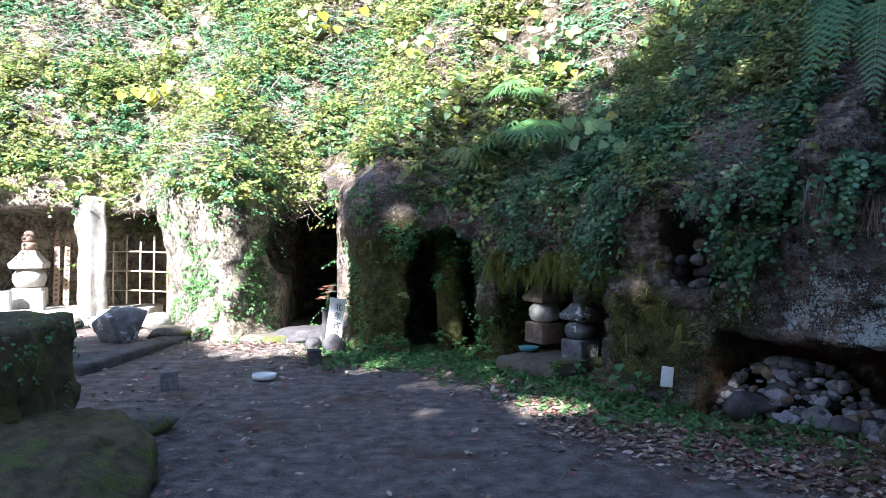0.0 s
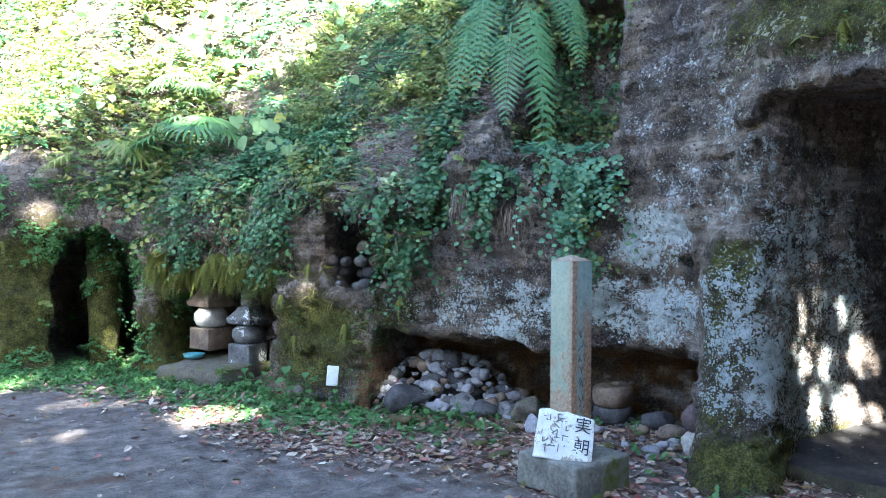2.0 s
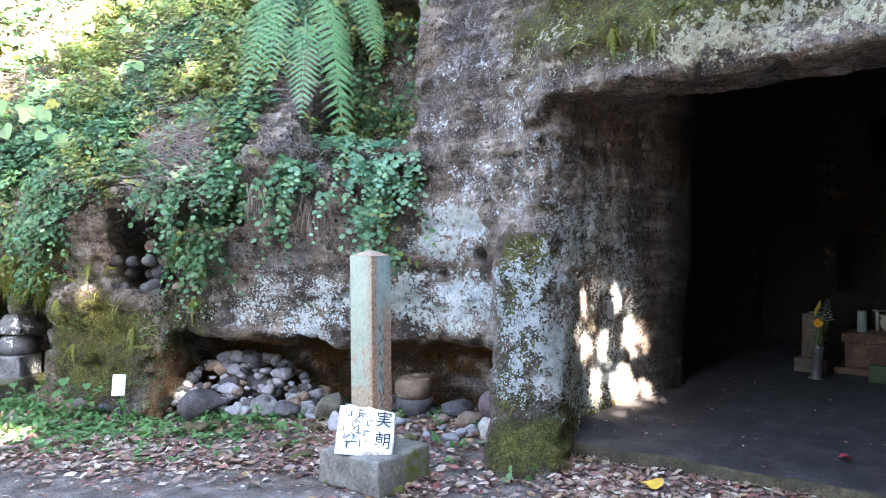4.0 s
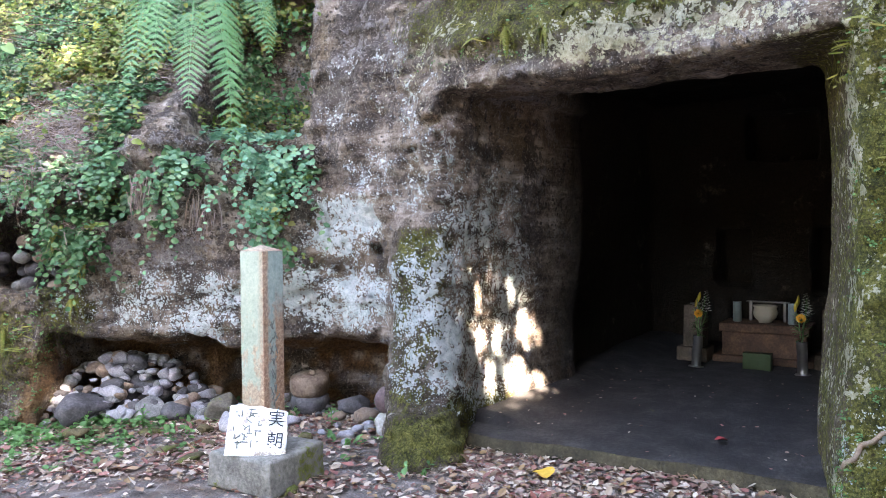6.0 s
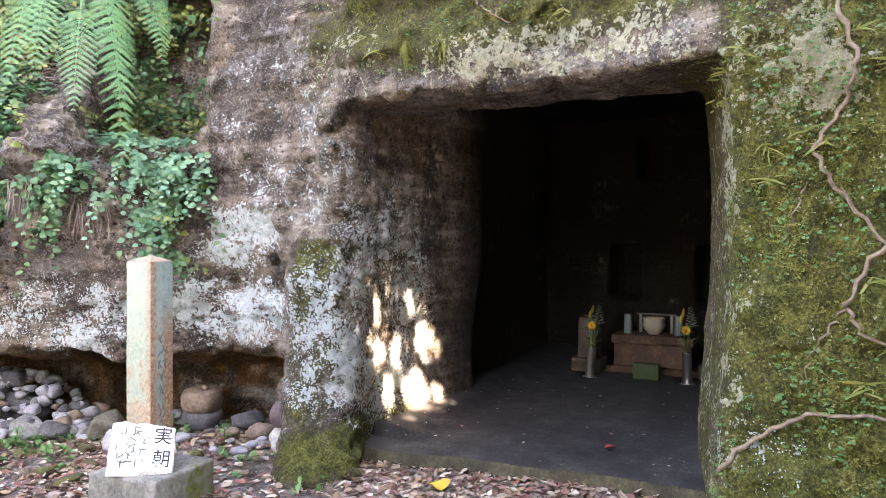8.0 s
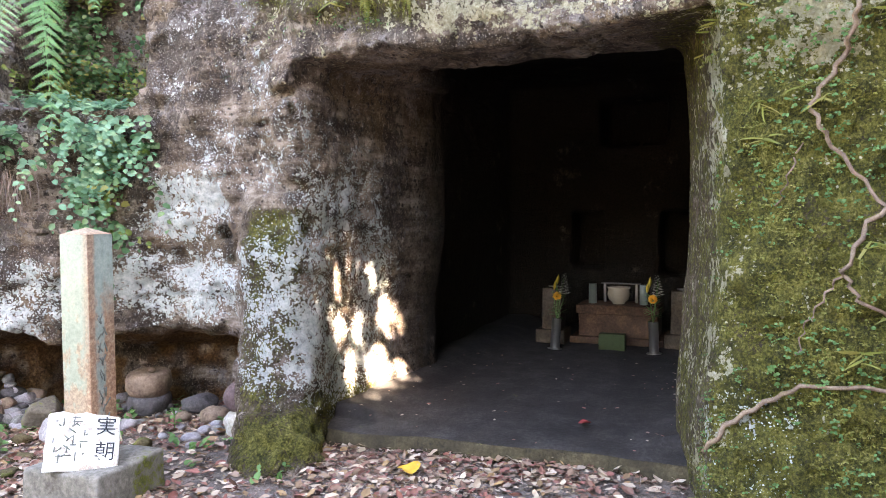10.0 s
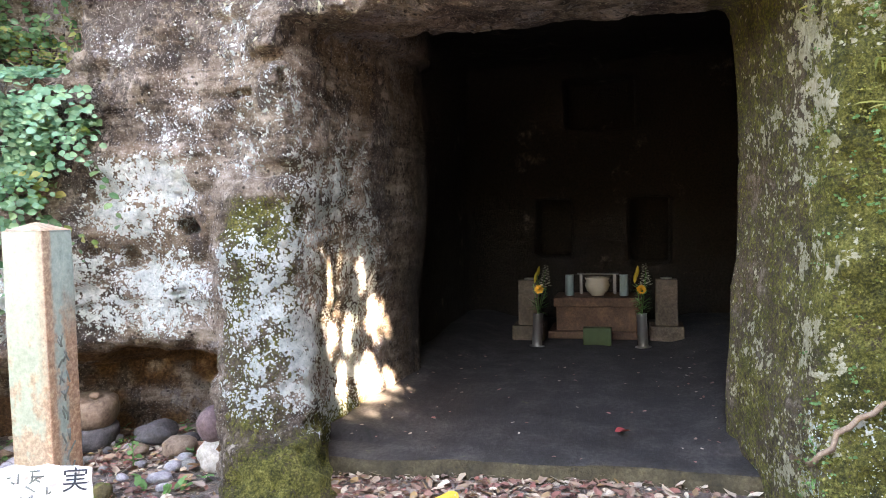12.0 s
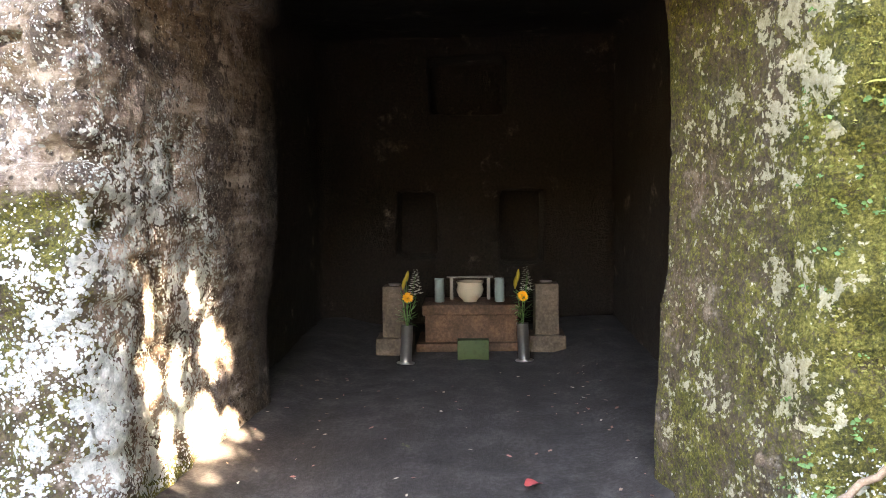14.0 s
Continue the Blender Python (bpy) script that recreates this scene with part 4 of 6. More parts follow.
# ---- stone towers ----
def tower(m, s, mats, label):
    """A five-part grave tower: cube, ball, roof, bowl and jewel."""
    t = thing("stone_tower", m, label, "stone tower", "stone towers")
    part("base_block", block(0.34 * s, 0.34 * s, 0.25 * s, 0.02 * s, True, 2, 0.006), mats[0], t, "square base block")
    part("ball", lathe([(0.1 * s, 0.245 * s), (0.16 * s, 0.27 * s), (0.19 * s, 0.34 * s), (0.185 * s, 0.41 * s), (0.13 * s, 0.47 * s), (0.09 * s, 0.48 * s)], 20, 0.008, 2), mats[1], t, "flattened round stone")
    roof = lathe([(0.15 * s, 0.475 * s), (0.26 * s, 0.49 * s), (0.275 * s, 0.545 * s), (0.23 * s, 0.585 * s), (0.16 * s, 0.645 * s), (0.12 * s, 0.7 * s), (0.1 * s, 0.705 * s)], 4, 0.012, 5)
    bmesh.ops.bevel(roof, geom=roof.edges[:], offset=0.008, segments=1, affect="EDGES")
    part("roof_stone", roof, mats[2], t, "flared roof stone", at=pose(0, 0, 0, 0, 0, 45), smooth_shading=False)
    part("bowl_stone", lathe([(0.05 * s, 0.7 * s), (0.085 * s, 0.715 * s), (0.095 * s, 0.77 * s), (0.09 * s, 0.8 * s), (0.06 * s, 0.805 * s)], 16, 0.005, 7), mats[3], t)
    part("jewel", lathe([(0.05 * s, 0.8 * s), (0.085 * s, 0.825 * s), (0.088 * s, 0.87 * s), (0.055 * s, 0.925 * s), (0.015 * s, 0.96 * s), (0.002 * s, 0.965 * s)], 16, 0.004, 9), mats[4], t, "pointed top stone")
    return t


tower(pose(2.62, 8.6, 0.28, 0, 0, 22), 0.99, (STONE_BROWN, STONE_LIGHT, STONE_BROWN, STONE_DARK, STONE_DARK), "weathered brown grave tower with a pale round middle, in a niche")
tower(pose(2.84, 7.98, 0.18, 0, 0, 30), 0.88, (STONE_LICHEN, STONE_LICHEN, STONE_LICHEN, STONE_GREY, STONE_GREY), "grey stone grave tower with white lichen on its base")
tower(pose(3.05, 8.35, 0.2, 0, 0, 10), 0.7, (STONE_BROWN,) * 5, "brown grave tower standing behind two others in the niche")
tower(pose(-4.88, 13.6, 0.33, 0, 0, 5), 1.38, (STONE_LIGHT,) * 3 + (STONE_BROWN, STONE_BROWN), "pale sunlit grave tower with a brown top")
part_ledge = part("niche_ledge", block(1.15, 0.95, 0.26, 0.08, True, 4, 0.04), STONE_MOSSY, at=pose(2.66, 8.2, -0.06, 0, 0, 32))
tagged(part_ledge, "low mossy earth ledge at the foot of the niche", "ledge", kind="structure")

# small stones standing in the upper niche
rng = random.Random(5)
for i in range(5):
    for j in range(rng.choice((2, 3, 4))):
        s = rng.uniform(0.1, 0.18)
        x, y = 3.2 + 0.1 * i - 0.02 * j, 6.44 - 0.12 * i + 0.03 * j
        stone("stone", x + 0.1 * (j % 2) + rng.uniform(-0.04, 0.04), y + 0.08 * (j % 2) + rng.uniform(-0.04, 0.04), 1.05 + 0.115 * j, (s * 1.2, s, s * 0.85), 140 + i * 7 + j, rng.choice([STONE_DARK, STONE_BROWN, STONE_GREY]), "small worn grave stone stacked in the niche", group="stones in the niche", yaw=rng.uniform(0, 90), rough=0.07, detail=2)

# ---- cups and dishes ----
cup = thing("cup", pose(2.28, 9.62, 0.31), "small white porcelain offering cup", "cup")
part("bowl", lathe([(0.03, 0), (0.034, 0.012), (0.028, 0.02), (0.05, 0.07), (0.06, 0.12), (0.054, 0.12), (0.04, 0.06)], 20), WHITE, cup)
stone("stone", 2.3, 9.64, 0.0, (0.4, 0.34, 0.34), 170, STONE_MOSSY, "mossy stone on which a cup stands", flat=0.1)
dish = thing("dish", pose(2.38, 8.42, 0.2), "turquoise glazed offering dish on the niche ledge", "dish")
part("bowl", lathe([(0.05, 0), (0.1, 0.02), (0.12, 0.06), (0.112, 0.06), (0.09, 0.03)], 20), TURQUOISE, dish)
saucer = thing("plate", pose(-0.61, 8.2, 0.0), "white round plastic dish lying on the earth", "dish")
part("rim", lathe([(0.1, 0), (0.125, 0.015), (0.13, 0.06), (0.12, 0.06), (0.11, 0.025)], 24), WHITE, saucer)

# ---- left side: posts, board, blocks ----
def stub(x, y, w, h, m, label, yaw=10):
    t = part("stone_stub", block(w, w, h, 0.012, True, 2, 0.006, 0.95), m, at=pose(x, y, -0.01, 0, 0, yaw))
    return tagged(t, label, "stone post")


stub(-1.5, 7.77, 0.17, 0.2, STONE_GREY, "short square grey stone stub standing on the path")
stub(-0.09, 9.02, 0.16, 0.2, STONE_DARK, "short square dark stone stub on the path")
board = thing("name_board", pose(0.14, 10.05, 0.0, -6, 7, 8), "tall narrow white board with black brushed writing leaning on the rock", "sign")
bm = bmesh.new()
rows = []
for i in range(13):
    z = 0.72 * i / 12
    y = 0.05 * math.sin(z * 3.0)
    rows.append([bm.verts.new((x + 0.025 * (z - 0.3), y + o, z)) for x, o in ((-0.105, 0), (0.105, 0), (0.105, 0.012), (-0.105, 0.012))])
for a, b in zip(rows, rows[1:]):
    for i in range(4):
        bm.faces.new((a[i], a[(i + 1) % 4], b[(i + 1) % 4], b[i]))
bm.faces.new(rows[0][::-1])
bm.faces.new(rows[-1])
part("panel", bm, WHITE, board, smooth_shading=False)
for i, ch in enumerate("北条政子"):
    z = 0.6 - 0.125 * i
    letters(ch, 0.115, INK, pose(0.02 + 0.025 * (z - 0.3), 0.05 * math.sin(z * 3.0) - 0.004, z, 90, 0, 0), board, "character")
stone("stone", 0.16, 9.85, 0, (0.28, 0.22, 0.26), 201, STONE_DARK, "dark stone propping the white board", yaw=20)
stone("stone", -0.12, 10.15, 0, (0.26, 0.2, 0.2), 202, STONE_DARK, "dark stone lying before the board", yaw=60)
stone("boulder", -0.15, 11.2, 0, (1.3, 0.9, 0.3), 203, STONE_DARK, "flat worn rock at the mouth of the second cave", yaw=20, flat=0.3)
stone("boulder", -0.75, 11.0, 0, (0.9, 0.5, 0.2), 204, STONE_MOSSY, "low flat rock before the second cave", yaw=-20, flat=0.3)


def flower_head(bm, centre, r, petals, rng, cup_angle=0.4, layers=2):
    for layer in range(layers):
        for i in range(petals):
            a = math.tau * (i + 0.5 * layer) / petals + rng.uniform(-0.1, 0.1)
            tilt = cup_angle + 0.35 * layer
            d = Vector((math.cos(a) * math.cos(tilt), math.sin(a) * math.cos(tilt), math.sin(tilt)))
            s = Vector((-math.sin(a), math.cos(a), 0))
            k = r * (1 - 0.25 * layer)
            p = [centre, centre + d * k * 0.55 + s * k * 0.2, centre + d * k + Vector((0, 0, -0.1 * k)), centre + d * k * 0.55 - s * k * 0.2]
            bm.faces.new([bm.verts.new(q) for q in p])
    return bm


bouquet = thing("bouquet", pose(0.06, 10.4, 0.0), "coral and white flowers in a tall dark vase behind the board", "flowers")
part("vase", lathe([(0.05, 0), (0.06, 0.02), (0.055, 0.5), (0.065, 0.55), (0.055, 0.55)], 16), STONE_DARK, bouquet, "dark vase")
rng = random.Random(8)
for m, k in ((PETAL_PINK, 9), (PETAL_WHITE, 7)):
    for i in range(k):
        c = Vector((rng.uniform(-0.11, 0.11), rng.uniform(-0.1, 0.1), rng.uniform(0.66, 0.86)))
        part("flower", flower_head(bmesh.new(), c, 0.065, 9, rng, 0.3, 3), m, bouquet)
part("stems", tube([(0, 0, 0.4), (0.02, 0, 0.6), (0.03, 0, 0.75)], 0.02), LEAF_HERB, bouquet)


# low wall with its mossy step
def rough_block(name, m, size, bevel, material, label, category, seed=1, wobble=0.03, cuts=7):
    ob = part(name, block(*size, bevel, True, cuts, wobble, 0.98, seed), material, at=m)
    return tagged(ob, label, category, kind="structure")


rough_block("low_wall", pose(-3.36, 5.75, -0.05, 0, 0, 2), (2.9, 1.3, 0.96), 0.06, MOSSY_BLOCK, "low moss-grown block wall beside the path", "wall", 1, 0.08, 16)
def mossy_bank():
    """A rounded mossy bank that spreads from the wall's foot to the path."""
    bm = stone_mesh(0.5, 1.3, 0.3, 2, 5, 0.16, 0.0)
    for v in bm.verts:
        v.co += noise.noise_vector(v.co * 9) * 0.03 + noise.noise_vector(v.co * 24) * 0.014
    return bm


tagged(part("mossy_step", mossy_bank(), MOSSY_BLOCK, at=pose(-1.62, 5.0, -0.25, 0, 0, 12)), "low mossy bank at the foot of the wall", "step", kind="structure")
stone("boulder", -1.38, 6.1, -0.04, (0.5, 0.4, 0.2), 211, STONE_MOSSY, "rounded mossy edging stone beside the path", yaw=30, flat=0.1)
rough_block("stone_kerb", pose(-2.4, 10.0, -0.05, 0, 0, 75), (2.7, 0.35, 0.17), 0.04, STONE_DARK, "low stone kerb along the left of the path", "kerb", 3, 0.03, 6)
rough_block("terrace", pose(-5.0, 11.3, -0.1, 0, 0, 14), (4.7, 4.2, 0.2), 0.05, EARTH, "raised earth terrace before the left caves", "terrace", 4, 0.03, 8)
rough_block("terrace_edge", pose(-4.9, 13.5, -0.05, 0, 0, 2), (4.2, 1.3, 0.39), 0.05, STONE_LIGHT, "pale stone step under the tower and pillar", "step", 5, 0.03, 8)
stone("boulder", -2.72, 10.75, 0.05, (0.86, 0.6, 0.54), 212, STONE_LICHEN, "dark rounded boulder with white lichen spots", yaw=15, rough=0.34, facets=9, detail=4)
stone("boulder", -2.1, 11.35, 0.0, (0.75, 0.45, 0.3), 213, STONE_MOSSY, "moss-covered long stone at the kerb's end", yaw=35, facets=5)
stone("boulder", -2.5, 11.9, 0.1, (0.6, 0.45, 0.35), 214, STONE_LIGHT, "pale stone behind the boulder", yaw=70, facets=6)
for i in range(9):
    stone("stone", -4.3 + i * 0.25, 12.6 - 0.1 * (i % 3), 0.08, (0.3, 0.24, 0.2), 220 + i, STONE_LIGHT if i % 2 else STONE_MOSSY, "pale edging stone of the terrace", group="terrace edging stones", yaw=i * 33, detail=2)
pillar = part("rock_pillar", block(0.36, 0.36, 2.0, 0.05, True, 6, 0.05, 0.92, 6), STONE_LIGHT, at=pose(-3.72, 13.05, 0.2, 0, 0, 38))
tagged(pillar, "pale square rock-cut pillar between two hollows", "pillar", kind="structure")
for i, x in enumerate((-4.52, -4.36)):
    b = thing("grave_board", pose(x, 13.75, 0.33, -6, 0, 4 - 6 * i), "tall thin wooden grave board with rows of dark writing", "grave board", "grave boards")
    part("board", block(0.1, 0.018, 1.25, 0.004, True, 0, 0, 0.9), WOOD, b)
    part("tip", block(0.075, 0.018, 0.09, 0.02, True, 0, 0, 0.5), WOOD, b, at=pose(0, 0, 1.25))
    for k in range(13):
        part("written_mark", block(0.045, 0.002, 0.022, 0, False), INK, b, at=pose(0, -0.0105, 0.12 + k * 0.085, 0, (k % 3) * 30 - 30, 0))
lattice = thing("bamboo_lattice", pose(-3.05, 13.35, 0.4, 0, 0, -18), "grey bamboo lattice fence across a hollow", "fence")
for i in range(5):
    part("upright", tube([(-0.5 + 0.25 * i, 0, 0), (-0.5 + 0.25 * i, 0.01, 0.6), (-0.48 + 0.25 * i, 0, 1.05 + 0.12 * (i % 2))], 0.016), BAMBOO, lattice)
for z in (0.22, 0.55, 0.88):
    part("rail", tube([(-0.58, -0.02, z), (0, -0.025, z + 0.01), (0.58, -0.02, z - 0.01)], 0.015), BAMBOO, lattice)
block_pair = stub(-5.1, 13.1, 0.22, 0.32, STONE_LIGHT, "small pale stone block before the tower")
block_pair.location.z = 0.33
block_pair = stub(-4.6, 13.15, 0.2, 0.3, STONE_LIGHT, "small pale stone block beside the tower")
block_pair.location.z = 0.33

# ---- altar in the great cave ----
az = 0.195
for x, y, yaw in ((7.9, 2.1, 0), (7.98, 0.85, 0)):
    p = thing("altar_post", pose(x, y, az, 0, 0, yaw), "squared stone altar post on a wider stone foot", "stone post", "altar posts")
    part("foot", block(0.3, 0.3, 0.14, 0.012, True, 2, 0.005), POST_STONE, p)
    part("shaft", block(0.2, 0.2, 0.42, 0.01, True, 2, 0.004, 0.96), POST_STONE, p, at=pose(0.01, 0, 0.135))
    part("candle_dish", lathe([(0.03, 0), (0.05, 0.01), (0.052, 0.02), (0.04, 0.02)], 16), STEEL, p, "small steel dish", at=pose(0, 0, 0.552))
altar = thing("altar_table", pose(8.16, 1.47, az), "low reddish stone altar table with a stepped front", "altar")
part("body", block(0.4, 0.78, 0.3, 0.015, True, 3, 0.008), RED_STONE, altar)
part("top_slab", block(0.46, 0.82, 0.09, 0.012, True, 3, 0.006), RED_STONE, altar, at=pose(0, 0, 0.295))
part("foot_slab", block(0.56, 0.92, 0.07, 0.012, True, 3, 0.006), RED_STONE, altar)
bowl = thing("incense_bowl", pose(8.12, 1.48, az + 0.385), "cream ceramic incense bowl on the altar", "bowl")
part("body", lathe([(0.06, 0), (0.065, 0.015), (0.1, 0.05), (0.118, 0.1), (0.105, 0.145), (0.118, 0.165), (0.118, 0.175), (0.1, 0.172), (0.09, 0.13), (0.05, 0.08)], 28), CERAMIC, bowl)
rack = thing("metal_rack", pose(8.24, 1.48, az + 0.385), "small dark metal rack standing behind the bowl", "rack")
for s in (-1, 1):
    part("leg", block(0.03, 0.03, 0.19, 0.003), IRON, rack, at=pose(0, 0.16 * s, 0))
part("top_bar", block(0.07, 0.4, 0.012, 0.003), IRON, rack, at=pose(0, 0, 0.19))
for y in (1.74, 1.23):
    c = thing("offering_cup", pose(8.1, y, az + 0.385), "grey-green glazed cylinder cup on the altar", "cup", "altar cups")
    part("body", lathe([(0.036, 0), (0.042, 0.006), (0.04, 0.19), (0.042, 0.2), (0.036, 0.2), (0.034, 0.05)], 20), CELADON, c)
tin = part("green_box", block(0.1, 0.25, 0.16, 0.006, True, 1, 0.003), GREEN_BOX, at=pose(7.66, 1.46, az - 0.01, 0, 0, 0))
tagged(tin, "small dark green painted box before the altar", "box")


def vase(m, label, seed):
    rng = random.Random(seed)
    t = thing("flower_vase", m, label, "vase", "altar vases")
    part("cylinder", lathe([(0.05, 0.01), (0.052, 0.012), (0.052, 0.34), (0.056, 0.345), (0.048, 0.345), (0.046, 0.2)], 24), STEEL, t, "brushed steel cylinder", at=pose(0, 0, 0, 0, 0, 0))
    part("base_plate", lathe([(0.08, 0), (0.085, 0.005), (0.08, 0.01), (0.05, 0.012)], 24), STEEL, t, "thin round steel base")
    tips = []
    for i in range(7):
        a = rng.uniform(0, 6.28)
        tip = Vector((0.05 * math.cos(a), 0.07 * math.sin(a), 0.5 + 0.05 * i))
        part("stem", tube([(0, 0, 0.3), tip * 0.6 + Vector((0, 0, 0.15)), tip], 0.004, 5), LEAF_HERB, t)
        tips.append(tip)
    gerbera = flower_head(bmesh.new(), Vector((0, 0, 0)), 0.056, 18, rng, 0.05, 3)
    part("yellow_flower", gerbera, PETAL_YELLOW, t, "yellow gerbera", at=pose(-0.06, 0.0, 0.6, 0, -75, 0))
    spike = bmesh.new()
    for i in range(34):
        z = 0.62 + 0.007 * i
        a = i * 2.4
        r = 0.045 * (1 - i / 40) + 0.008
        flower_head(spike, Vector((0.5 * r * math.cos(a), -0.055 + r * math.sin(a), z)), 0.042 * (1 - i / 50), 5, rng, 0.5, 1)
    part("white_spike", spike, PETAL_WHITE, t, "white snapdragon spike")
    for y, z, h in ((0.055, 0.66, 0.12), (0.03, 0.72, 0.12)):
        part("bud", lathe([(0.004, 0), (0.017, h * 0.3), (0.019, h * 0.6), (0.008, h * 0.92), (0.001, h)], 10), LEAF_YELLOW, t, "yellow-green lily bud", at=pose(0, y, z, 8, 0, 0))
    bm = bmesh.new()
    for i in range(60):
        a, z = rng.uniform(0, 6.28), rng.uniform(0.36, 0.62)
        d = Vector((math.cos(a), math.sin(a), rng.uniform(-0.3, 0.7)))
        o = Vector((0.02 * math.cos(a), 0.02 * math.sin(a), z))
        s = Vector((-math.sin(a), math.cos(a), 0)) * 0.013
        k = rng.uniform(0.06, 0.12)
        bm.faces.new([bm.verts.new(q) for q in (o, o + d * k * 0.5 + s, o + d * k, o + d * k * 0.5 - s)])
    part("greenery", bm, LEAF_HERB, t, "dark green cut foliage")
    return t


vase(pose(7.5, 1.985, 0.19, 3, 4, 0) @ Matrix.Scale(0.86, 4), "steel cylinder vase with yellow and white flowers, leaning a little", 1)
vase(pose(7.59, 1.06, 0.185, -2, 2, 10) @ Matrix.Scale(0.86, 4), "steel cylinder vase with yellow and white altar flowers", 2)

# ---- plants on the cliff ----
rs = np.random.RandomState(3)


def hang_line(p):
    """The height down to which the growth hangs, along the near cliff."""
    return 1.62 + 0.35 * smooth(4.5, 4.1, p[:, 1]) - 0.24 * smooth(5.6, 7.5, p[:, 1]) + 0.22 * np.exp(-((p[:, 1] - 6.2) / 0.3) ** 2) + 0.25 * np.sin(p[:, 1] * 4.1) + 0.15 * np.sin(p[:, 1] * 9.7)


def near_growth(p, n):
    w = smooth(-0.15, 0.35, p[:, 2] - hang_line(p)) * smooth(4.0, 4.4, p[:, 1]) * smooth(9.4, 8.5, p[:, 0])
    hollow = np.clip(1.4 - np.sqrt(((p[:, 0] - 4.4) / 1.4) ** 2 + ((p[:, 1] - 4.7) / 0.95) ** 2 + ((p[:, 2] - 3.1) / 0.95) ** 2), 0, 1)
    return w * (n[:, 2] > -0.5) * (p[:, 0] < 7) * (1 - 0.99 * np.clip(hollow * 3, 0, 1))


def far_growth(p, n):
    column = np.exp(-(((p[:, 0] - 0.8) / 0.8) ** 2)) * (p[:, 1] < 11)
    w = smooth(-0.2, 0.3, p[:, 2] - 2.0 - 0.25 * np.sin(p[:, 0] * 2.3) - 0.3 * column)
    return (w + 0.004) * (n[:, 2] > -0.6) * (p[:, 2] > 0.15) * (p[:, 1] < 16.5) * (n[:, 1] < 0.5)


def plant(name, tree, count, weight, shape, material, label, category, **kind):
    v, q = tree
    p, n = rock_samples(v, q, count, weight, rs)
    return leaf_cloud(name, shape, *sprays(p, n, rs, **kind), material, label, category)


NEAR, FAR = (NEAR_V, NEAR_F), (FAR_V, FAR_F)
patchy = lambda w, s, lo, hi, o: (lambda p, n: w(p, n) * (0.04 + smooth(lo, hi, fractal(p[:, 0] + o, p[:, 1], p[:, 2], s, 2))))
plant("ivy", NEAR, 9000, patchy(near_growth, 1.7, -0.15, 0.15, 0), OVAL, LEAF_IVY, "small-leaved dark green creeper hanging over the cliff", "creeper", leaves=10, length=(0.12, 0.38), leaf=(0.035, 0.085), droop=0.8)
plant("shrub_leaves", NEAR, 5200, patchy(near_growth, 1.3, -0.1, 0.2, 9), OVAL, LEAF_SUN, "yellow-green undergrowth on the cliff", "undergrowth", leaves=10, length=(0.15, 0.5), leaf=(0.03, 0.07), droop=0.3, rise=0.7)
plant("dry_stems", NEAR, 8000, patchy(lambda p, n: near_growth(p, n) * smooth(4.9, 5.5, p[:, 1]) * smooth(-0.1, 0.5, p[:, 2] - hang_line(p)), 1.2, -0.15, 0.1, 21), STRAW, STRAW_MAT, "tangled dry stems in the undergrowth", "dry stems", leaves=5, length=(0.05, 0.3), leaf=(0.08, 0.26), droop=0.7)
plant("ivy", NEAR, 150, lambda p, n: smooth(-0.12, 0.2, fractal(p[:, 0], p[:, 1], p[:, 2], 3.0, 2)) * smooth(4.1, 4.4, p[:, 1]) * smooth(5.2, 4.8, p[:, 1]) * smooth(1.55, 1.8, p[:, 2]) * smooth(2.45, 2.25, p[:, 2]) * (p[:, 0] < 5) * (n[:, 0] < 0.2), OVAL, LEAF_CASCADE,
      "bright green creeper cascading below the big fern", "creeper", leaves=13, length=(0.15, 0.42), leaf=(0.035, 0.075), droop=0.9)
plant("ivy", FAR, 6500, patchy(far_growth, 1.3, -0.2, 0.1, 0), OVAL, LEAF_IVY, "green creeper on the sunlit far cliff", "creeper", leaves=11, length=(0.15, 0.45), leaf=(0.04, 0.085), droop=0.7)
plant("shrub_leaves", FAR, 6500, patchy(far_growth, 0.9, -0.15, 0.15, 5), OVAL, LEAF_SUN, "sunlit yellow-green shrubs on the far cliff", "undergrowth", leaves=11, length=(0.2, 0.75), leaf=(0.045, 0.1), droop=0.4, rise=0.6)
plant("dry_stems", FAR, 3000, patchy(far_growth, 1.0, -0.1, 0.2, 15), STRAW, STRAW_MAT, "dry stems among the shrubs of the far cliff", "dry stems", leaves=4, length=(0.05, 0.4), leaf=(0.2, 0.6), droop=0.5)


def wall_tufts(p, n):
    right = 1.6 * (p[:, 1] < 0.45) * (p[:, 0] < 4.35) * smooth(-3, -0.5, p[:, 1]) * (n[:, 0] < 0)
    lintel = (p[:, 1] > 0) * (p[:, 1] < 3.5) * (p[:, 2] > 2.6) * (p[:, 0] < 6)
    foot = (p[:, 1] > 5.8) * (p[:, 2] < 1.6) * (p[:, 2] > 0.1) * (p[:, 0] < 3.6) * 0.8
    return right * 1.0 + lintel * 0.5 + foot


